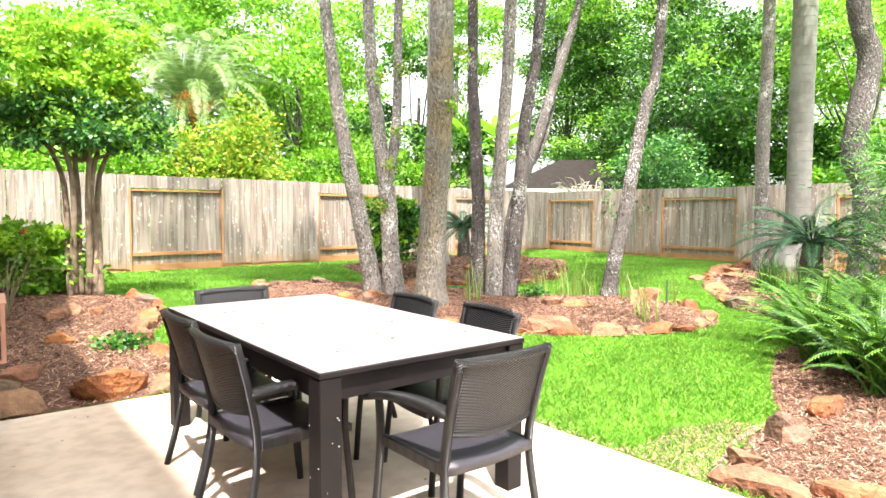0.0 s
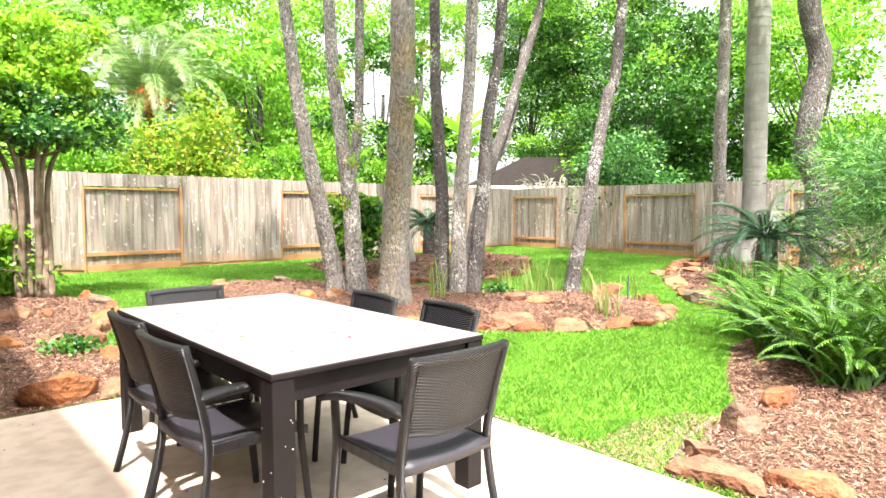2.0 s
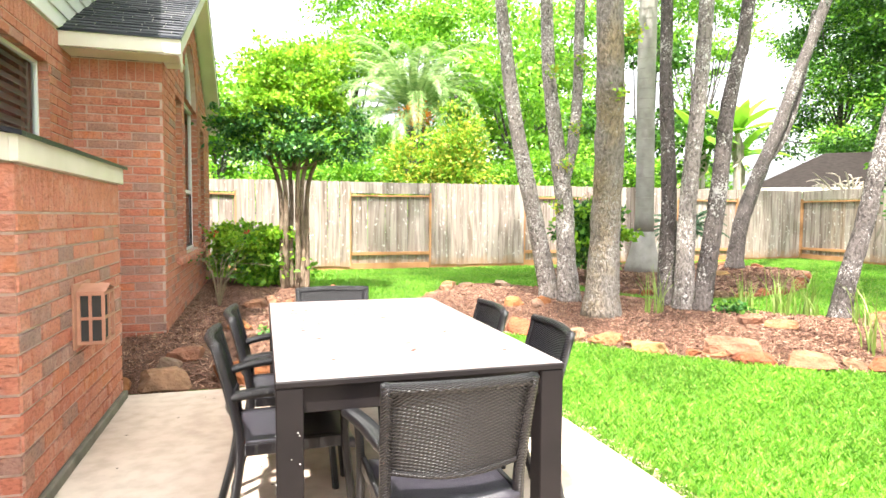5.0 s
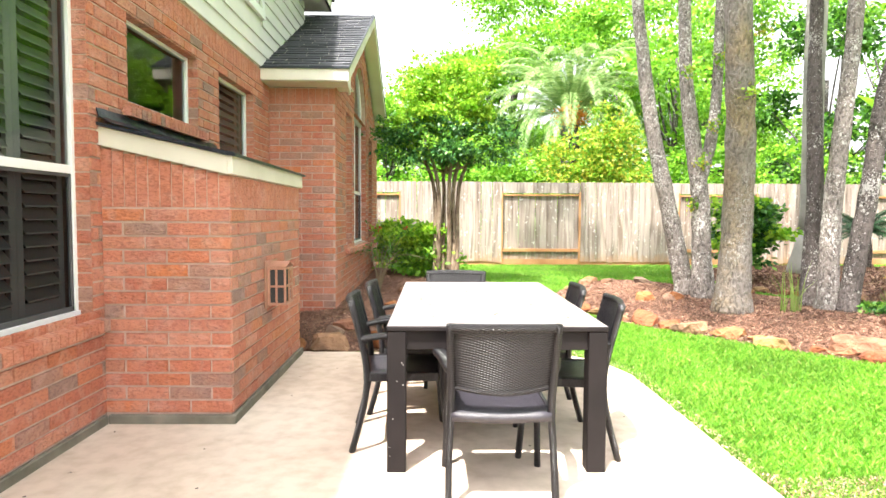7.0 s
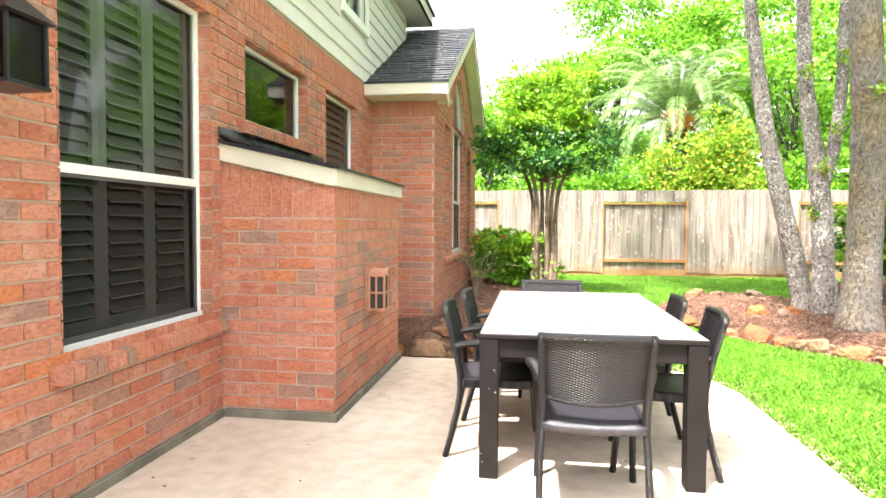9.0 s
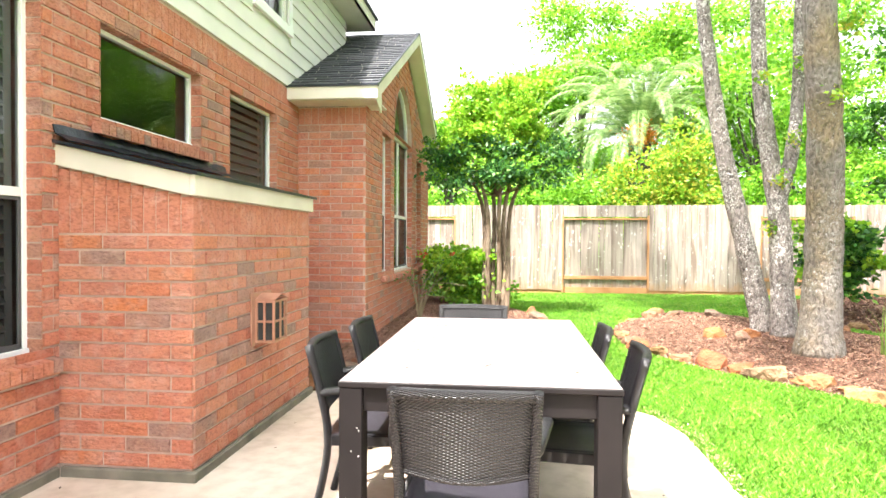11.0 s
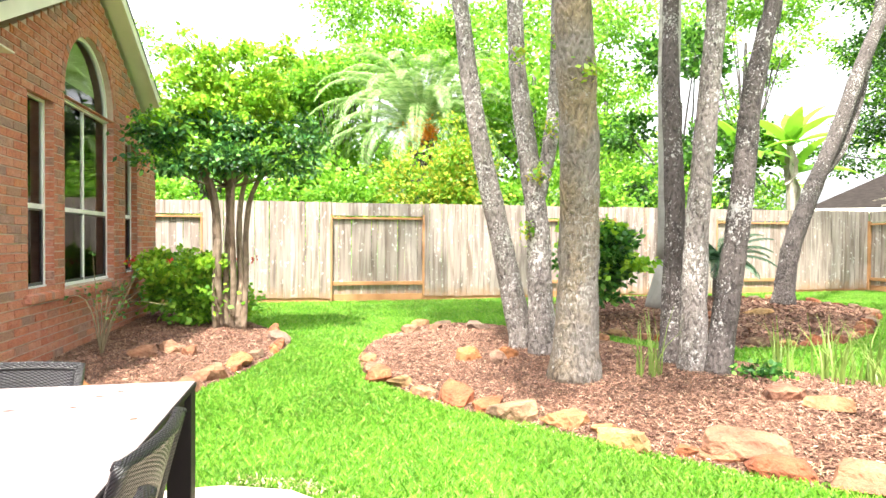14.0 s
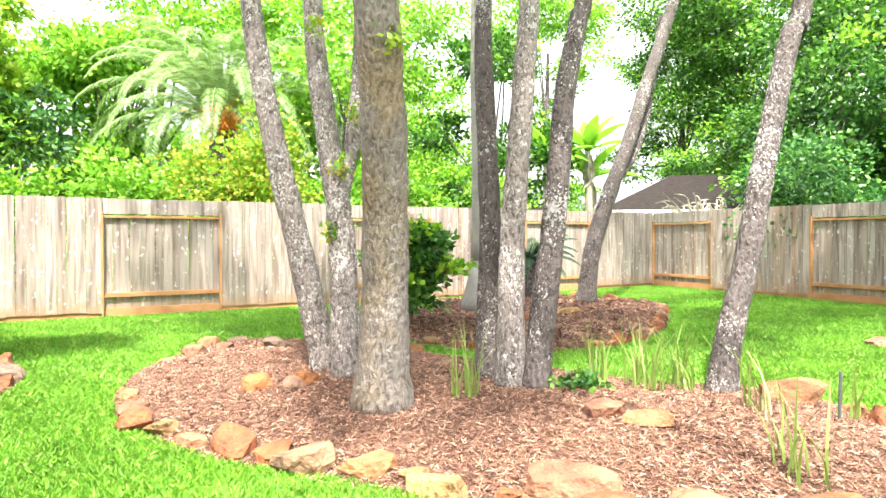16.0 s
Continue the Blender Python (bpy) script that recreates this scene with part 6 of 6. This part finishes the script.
bush("camellia_bush", "dense glossy green camellia bush by the island bed", 7.2, 12.6, 1.7, 0.62, 3600, 0.12, M_SHRUB, 21)
hedge = bush("hedge_bush", "low bright green shrub with red flowers by the wing", 0.85, 12.9, 1.0, 0.95, 5200, 0.10, M_LEAF, 22, flowers=7)
# lighter leaves laid over hedge and camellia carry their top highlights as colour
crown(hedge, [(x, y, 0.84 + 0.1 * math.sin(9 * x + 5 * y), 0.2, 0.22, 0.13) for x in (-0.45, 0.0, 0.45) for y in (-0.5, -0.1, 0.3)], 2600, 0.085, M_LEAF_LIT, 23, "top leaves in a sunlit lighter green", 0.3, 0.4)
camellia_top = [o for o in bpy.data.objects if o.name.startswith("camellia_bush")][0]
crown(camellia_top, [(0, 0, 1.35, 0.5, 0.5, 0.25), (-0.3, -0.4, 1.0, 0.3, 0.3, 0.3), (0.35, -0.35, 1.0, 0.3, 0.3, 0.3)], 700, 0.12, M_LEAF_LIT, 24, "outer leaves in a sunlit lighter green", 0.8, 0.4)
blossom_pts = np.random.default_rng(7).normal(size=(60, 3)) * (0.07, 0.07, 0.045) + np.array((-0.02, -0.1, 1.68))
c, q = leaf_cards(blossom_pts, np.random.default_rng(8).normal(size=(60, 3)), 0.07, 0.03, 5)
fast_mesh("blossom", c, q, M_BLOSSOM, camellia_top, "one large pale pink blossom")
bush("overhanging_shrub", "yellow-green shrub leaning over the fence", 6.0, 17.7, 5.0, 0.95, 9000, 0.11, M_LEAF_YEL, 29)
bush("overhanging_shrub", "yellow-green shrub with arching sprays behind the fence", 4.7, 18.0, 3.6, 0.9, 3500, 0.11, M_LEAF_YEL, 33)
bush("overhanging_shrub", "bright green shrub hanging over the side fence", 17.9, 12.7, 4.0, 1.7, 9000, 0.13, M_LEAF_MYRTLE, 24)
bush("oleander_bush", "tall narrow-leaved oleander in the far bed", 9.6, 3.4, 2.5, 1.1, 6500, 0.13, M_OLEANDER, 25, ratio=0.08)
bush("oleander_bush", "narrow-leaved oleander beside the ferns", 11.0, 4.6, 2.7, 1.4, 9500, 0.13, M_OLEANDER, 26, ratio=0.08)
for i, x in enumerate((-3, -1, 1.2, 3.4, 8.4, 10.4, 12.6)):
    bush("shrub", "tall green shrub beyond the cedar fence", x, 18.6, 3.5, 1.3, 3600, 0.13, M_LEAF, 60 + i)


def fern(x, y, r, seed, n=34):
    g = gz(x, y)
    t = thing("sword_fern", "large arching green sword fern in the far bed", "fern", (x, y, g - 0.02), 0, "ferns")
    rnd = random.Random(seed)
    for k in range(n):
        out = []
        az = k * 2.399963 + rnd.uniform(-.3, .3)
        frond(r * rnd.uniform(0.75, 1.2), rnd.uniform(0.9, 1.9), 0.06, 34, rnd, out, (rnd.uniform(-.2, .2), rnd.uniform(-.2, .2), 0.02), az, math.radians(rnd.uniform(48, 88)), 0.013, 0.15)
        v, f = join(out)
        mesh_ob("frond", v, f, M_FERN, t, "arching ladder-like fern frond")


rnd = random.Random(17)
for i, (x, y) in enumerate([(5.5, 3.3), (5.85, 2.95), (6.4, 2.6), (6.0, 3.6), (6.35, 3.35), (6.95, 3.05), (6.85, 3.75), (7.5, 3.5), (8.0, 4.1), (7.1, 2.4), (6.3, 4.0), (8.8, 4.6), (7.9, 2.9), (7.0, 4.4)]):
    fern(x, y, rnd.uniform(0.82, 1.02), 100 + i, 62)


def blade_clump(name, label, x, y, h, n, seed, material, spread=0.12):
    g = gz(x, y)
    t = thing(name, label, "plant", (x, y, g - 0.01))
    rnd = random.Random(seed)
    for _ in range(n):
        vs, fs = [], []
        a = rnd.random() * 6.28
        bx, by = rnd.uniform(-spread, spread) * 0.5, rnd.uniform(-spread, spread) * 0.5
        L, lean = h * rnd.uniform(0.6, 1.1), rnd.uniform(0.05, 0.6)
        w = 0.011
        o = len(vs)
        for s in range(4):
            q = s / 3
            c = Vector((bx + math.cos(a) * lean * L * q * q, by + math.sin(a) * lean * L * q * q, L * q * (1 - 0.25 * lean * q)))
            ww = w * (1 - q * 0.85)
            sd = Vector((-math.sin(a), math.cos(a), 0)) * ww
            vs += [c - sd, c + sd]
        for s in range(3):
            fs.append((o + 2 * s, o + 2 * s + 1, o + 2 * s + 3, o + 2 * s + 2))
        mesh_ob("blade", vs, fs, material, t, "long strap leaf")


M_BLADE = leafmat("iris_blade", (0.10, 0.20, 0.03), (0.2, 0.32, 0.06), (0.42, 0.42, 0.16))
for i, (x, y, h, n) in enumerate(((5.62, 8.2, 0.62, 20), (7.04, 8.25, 0.55, 16), (7.25, 7.95, 0.62, 26), (7.1, 7.7, 0.5, 18), (7.5, 7.75, 0.6, 24), (7.35, 7.55, 0.4, 16), (7.8, 7.45, 0.5, 14), (7.32, 6.9, 0.55, 12), (7.9, 6.6, 0.5, 9), (6.75, 7.95, 0.4, 9))):
    blade_clump("iris_clump", "clump of green and yellowing iris leaves in the mulch", x, y, h, n, 200 + i, M_BLADE, 0.2)
for i, (x, y, h, n) in enumerate(((6.46, 6.05, 0.6, 9), (7.2, 6.75, 0.45, 7), (6.62, 6.2, 0.4, 6))):
    blade_clump("drying_lily", "half-dried straw-yellow lily leaves flopped on the mulch", x, y, h, n, 260 + i, M_STRAW if i % 2 else M_BLADE, 0.25)


def creeper(x, y, seed):
    g = gz(x, y)
    t = thing("creeping_plant", "low creeping plant with small dark green leaves in the mulch", "plant", (x, y, g))
    crown(t, [(0, 0, 0.05, 0.22, 0.16, 0.04), (0.12, 0.05, 0.04, 0.12, 0.12, 0.03)], 260, 0.05, M_SHRUB, seed, "small leaves", 0.2, 0.5)


creeper(6.53, 7.95, 401)
creeper(1.15, 8.35, 402)
for i, (x, y) in enumerate(((10.6, 6.3), (9.9, 5.7), (11.2, 6.7))):
    blade_clump("lily_clump", "dark green strappy lily clump", x, y, 0.6, 60, 220 + i, M_SHRUB, 0.3)


def banana(x, y, h, seed):
    t = thing("banana_plant", "banana plant with broad torn leaves beyond the fence", "plant", (x, y, 0))
    rnd = random.Random(seed)
    v, f = tube_data([(0, 0, -0.1), (0.05, 0, h * 0.4), (0, 0, h * 0.7)], [0.14, 0.12, 0.08], 8)
    mesh_ob("stem", v, f, M_TWIG, t, "pale straw-coloured stem")
    for k in range(11):
        az, el = k * 2.4, math.radians(rnd.uniform(35, 85) if k < 8 else -60)
        L, W = rnd.uniform(1.5, 2.0) if k < 8 else 1.2, 0.22
        p, e = Vector((0, 0, h * 0.7)), el
        vs, fs = [], []
        sd = Vector((-math.sin(az), math.cos(az), 0))
        for i in range(11):
            w = W * math.sin(math.pi * min(1, 0.08 + i / 10 * 0.92)) * rnd.uniform(0.8, 1.1)
            vs += [p - sd * w - Vector((0, 0, w * 0.4)), p.copy(), p + sd * w - Vector((0, 0, w * 0.4))]
            e -= 0.13
            p = p + Vector((math.cos(az) * math.cos(e), math.sin(az) * math.cos(e), math.sin(e))) * L / 10
        for i in range(10):
            o = 3 * i
            fs += [(o, o + 1, o + 4, o + 3), (o + 1, o + 2, o + 5, o + 4)]
        mesh_ob("leaf", vs, fs, M_LEAF if k < 8 else M_TWIG, t, "broad banana leaf" if k < 8 else "hanging dry banana leaf")


for x, y, h, s in ((14.4, 18.2, 5.2, 1), (15.6, 18.0, 5.8, 2), (16.4, 18.8, 4.8, 3)):
    banana(x, y, h, s)


def twig_pile():
    t = thing("dead_branches", "tangle of bleached bare dead branches showing over the fence", "branches", (18.6, 16.35, 1.95))
    rnd = random.Random(31)
    for k in range(7):
        v, f = tube_data([(-0.9 + 0.3 * k, 0, -1.7), (-1 + 0.33 * k, 0.05, -0.6), (-0.8 + 0.27 * k, 0, 0.5)], [0.04, 0.035, 0.02], 6)
        mesh_ob("stem", v, f, M_TWIG, t, "bleached upright stem")
    for _ in range(34):
        a = rnd.uniform(-0.3, 3.4)
        s = Vector((rnd.uniform(-1, 1), rnd.uniform(-.4, .4), 0))
        m = s + Vector((math.cos(a) * 0.6, rnd.uniform(-.2, .2), abs(math.sin(a)) * 0.5 + 0.2))
        e = m + Vector((math.cos(a + rnd.uniform(-.7, .7)) * 0.6, rnd.uniform(-.2, .2), rnd.uniform(-0.15, 0.35)))
        v, f = tube_data(smoothline([s, m, e], 3), [0.03, 0.028, 0.025, 0.02, 0.016, 0.012, 0.006], 5)
        mesh_ob("twig", v, f, M_TWIG, t, "bleached bare branch")


twig_pile()


# ---- lawn and mulch ----
def scatter(poly, n, seed, avoid=()):
    r = np.random.default_rng(seed)
    P = np.array(poly)
    lo, hi = P.min(0), P.max(0)
    p = r.uniform(lo, hi, (n * 2, 2))
    k = inside(poly, p[:, 0], p[:, 1])
    for a in avoid:
        k &= ~inside(a, p[:, 0], p[:, 1])
    return p[k][:n]


def grass(name, region, n, h, w, seed, skip=(BARE,)):
    p = scatter(region, n, seed, BEDS + [PATIO, *skip])
    r = np.random.default_rng(seed)
    m = len(p)
    z = ground_z(p[:, 0], p[:, 1])
    base = np.stack([p[:, 0], p[:, 1], z - 0.005], 1)
    a = r.uniform(0, 2 * np.pi, m)
    sd = np.stack([np.cos(a), np.sin(a), np.zeros(m)], 1) * w
    L = (h * r.uniform(0.5, 1.3, m))[:, None]
    b = r.uniform(0, 2 * np.pi, m)
    ln = np.stack([np.cos(b), np.sin(b), np.zeros(m)], 1) * L * r.uniform(0.1, 0.9, m)[:, None]
    up = np.array([0, 0, 1.0])
    co = np.stack([base - sd, base + sd, base + sd * 0.6 + ln * 0.35 + up * L * 0.6, base + ln + up * L * 0.9], 1).reshape(-1, 3)
    fast_mesh(name, co, np.arange(4 * m).reshape(m, 4), M_GRASS, label="bright green lawn grass", kind="stuff")


grass("lawn_near", [(2.6, 2.6), (8.5, 2.6), (8.5, 8.0), (5, 8), (2.4, 12), (1.2, 12), (1.2, 6.7)], 200000, 0.045, 0.0035, 1)
grass("lawn_far", [(0.5, 8), (9, 7.5), (16.4, 8.5), (16.4, 16.25), (-0.9, 16.25), (-0.9, 14)], 170000, 0.05, 0.007, 2)


grass("lawn_thin", [(x, y + 0.05) for x, y in BARE], 5200, 0.032, 0.0035, 4, ())
grass("lawn_mid", [(8.0, 4.6), (16.4, 8.4), (16.4, 9.2), (8.4, 8.6), (8.0, 6.0)], 60000, 0.05, 0.006, 3)


def mulch(name, poly, n, seed, size=0.022, material=None, label="shredded red-brown bark mulch"):
    p = scatter(poly, n, seed)
    r = np.random.default_rng(seed)
    m = len(p)
    z = ground_z(p[:, 0], p[:, 1]) + r.uniform(0.0, 0.02, m)
    c = np.stack([p[:, 0], p[:, 1], z], 1)
    a = r.uniform(0, 2 * np.pi, m)
    t = r.normal(0, 0.3, m)
    d = np.stack([np.cos(a) * np.cos(t), np.sin(a) * np.cos(t), np.sin(t)], 1) * (size * r.uniform(0.5, 1.8, m))[:, None]
    s = np.stack([-np.sin(a), np.cos(a), r.normal(0, 0.4, m)], 1) * (size * r.uniform(0.12, 0.28, m))[:, None]
    co = np.stack([c - d - s, c + d - s * 0.6, c + d * 1.1 + s, c - d + s], 1).reshape(-1, 3)
    fast_mesh(name, co, np.arange(4 * m).reshape(m, 4), material or M_CHIP, label=label, kind="stuff")


mulch("mulch_island", BED_ISLAND, 150000, 11, 0.015)
mulch("mulch_house", BED_HOUSE, 80000, 12, 0.016)
mulch("mulch_back", BED_BACK, 30000, 13, 0.035)
mulch("mulch_far", BED_FAR, 40000, 14, 0.03)
mulch("mulch_near", BED_NEAR, 90000, 15, 0.015)


mulch("dry_grass_edge", [(2.99, 4.0), (3.06, 4.0), (3.1, 6.0), (2.98, 6.55), (2.66, 6.9), (2.2, 7.05), (2.2, 6.92), (2.6, 6.78), (2.88, 6.46), (3.0, 6.0)], 3500, 16, 0.018, M_STRAW, "dry straw-coloured grass litter")
mulch("dry_grass_patch", BARE, 1500, 17, 0.009, M_STRAW, "dry straw-coloured grass litter")
mulch("bark_spill", BARE, 1800, 19, 0.012, None, "scattered mulch bits on bare soil")
mulch("mulch_spill", [(3.2, 9.0), (3.5, 8.5), (4.2, 7.5), (5.0, 6.5), (5.8, 5.9), (6.4, 5.55), (7.1, 5.45), (7.0, 5.7), (5.2, 6.7), (3.6, 8.9)], 2500, 18, 0.02, M_STRAW, "dry straw-coloured grass litter")


def bare_bush(x, y, h, seed):
    t = thing("bare_rose_bush", "sparse thorny rose bush with bleached arching canes and few leaves", "shrub", (x, y, gz(x, y) - 0.02))
    rnd = random.Random(seed)
    tips = []
    for k in range(11):
        a, q = rnd.random() * 6.28, rnd.uniform(0.25, 0.75)
        P = smoothline([(0, 0, 0), (q * 0.3 * math.cos(a), q * 0.3 * math.sin(a), h * rnd.uniform(0.3, 0.6)), (q * math.cos(a), q * math.sin(a), h * rnd.uniform(0.35, 1.0))], 4)
        v, f = tube_data(P, np.linspace(0.009, 0.003, len(P)).tolist(), 5)
        mesh_ob("cane", v, f, M_CANE, t, "thin thorny cane")
        tips += [P[-1], P[-3], P[-4]]
    pts = np.repeat(np.array([tuple(p) for p in tips]), 4, 0) + np.random.default_rng(seed).normal(size=(len(tips) * 4, 3)) * 0.04
    c, q = leaf_cards(pts, np.random.default_rng(seed + 1).normal(size=pts.shape), 0.05, 0.018, seed)
    fast_mesh("foliage", c, q, M_SHRUB, t, "few small green leaves")


bare_bush(0.45, 10.4, 1.1, 71)


def garden_stake(x, y):
    t = thing("garden_stake", "thin blue-grey garden stake in the mulch", "garden stake", (x, y, gz(x, y) - 0.05))
    v, f = tube_data([(0, 0, 0), (0.01, 0, 0.4)], [0.012, 0.012], 8)
    mesh_ob("stake", v, f, M_SCREEN, t, "plain thin rod")


garden_stake(7.75, 6.55)


def litter(name, label, spots, seed, z, material, size=0.028):
    """Small dry leaves lying flat."""
    r = np.random.default_rng(seed)
    c = np.array([(x, y, z) for x, y in spots])
    d = r.normal(size=c.shape)
    d[:, 2] = 0
    co, q = leaf_cards(c, d, size, size * 0.3, seed)
    co[:, 2] = np.maximum(co[:, 2], z)
    fast_mesh(name, co, q, material, label=label, category="leaf litter", kind="stuff")


rnd = random.Random(77)
litter("table_litter", "few dry leaf bits on the table top", [(rnd.uniform(1.1, 2.1), rnd.uniform(4.2, 6.0)) for _ in range(26)], 1, 0.7715, M_DRYLEAF, 0.042)
litter("patio_litter", "few dry leaf bits on the patio", [(rnd.uniform(-0.7, 2.9), rnd.uniform(1.0, 6.7)) for _ in range(45)] + [(rnd.uniform(-0.75, -0.5), rnd.uniform(1.0, 4.7)) for _ in range(25)], 2, 0.0015, M_BARK_DARK)


# ---- neighbours' houses ----
def neighbour(label, x, y, w, d, h, rh, rz=0):
    t = thing("neighbour_house", label, "house", (x, y, 0), rz)
    boxes("wall", M_STUCCO, t, [((-w / 2, -d / 2, 0), (w / 2, d / 2, h))], "pale house wall")
    e = 0.5
    vs = [(-w / 2 - e, -d / 2 - e, h), (w / 2 + e, -d / 2 - e, h), (w / 2 + e, d / 2 + e, h), (-w / 2 - e, d / 2 + e, h), (-w / 2 + d / 2, 0, h + rh), (w / 2 - d / 2, 0, h + rh)]
    mesh_ob("roof", vs, [(0, 1, 5, 4), (2, 3, 4, 5), (1, 2, 5), (3, 0, 4), (3, 2, 1, 0)], M_ROOF_FAR, t, "brown hipped shingle roof")
    boxes("fascia", M_TRIM, t, [((-w / 2 - e, -d / 2 - e - 0.03, h - 0.2), (w / 2 + e, -d / 2 - e, h))], "pale fascia")


neighbour("neighbouring house with a dark brown hipped roof beyond the fence", 23.6, 20.6, 7.0, 5.0, 2.5, 1.5, -38)
neighbour("neighbouring house with a low grey roof beyond the fence", 15.0, 27.0, 8, 6, 2.6, 1.0, 0)
neighbour("pale neighbouring house beyond the side fence", 38, 9, 8, 10, 4.2, 1.6, 10)

place_pickets()
place_bricks()
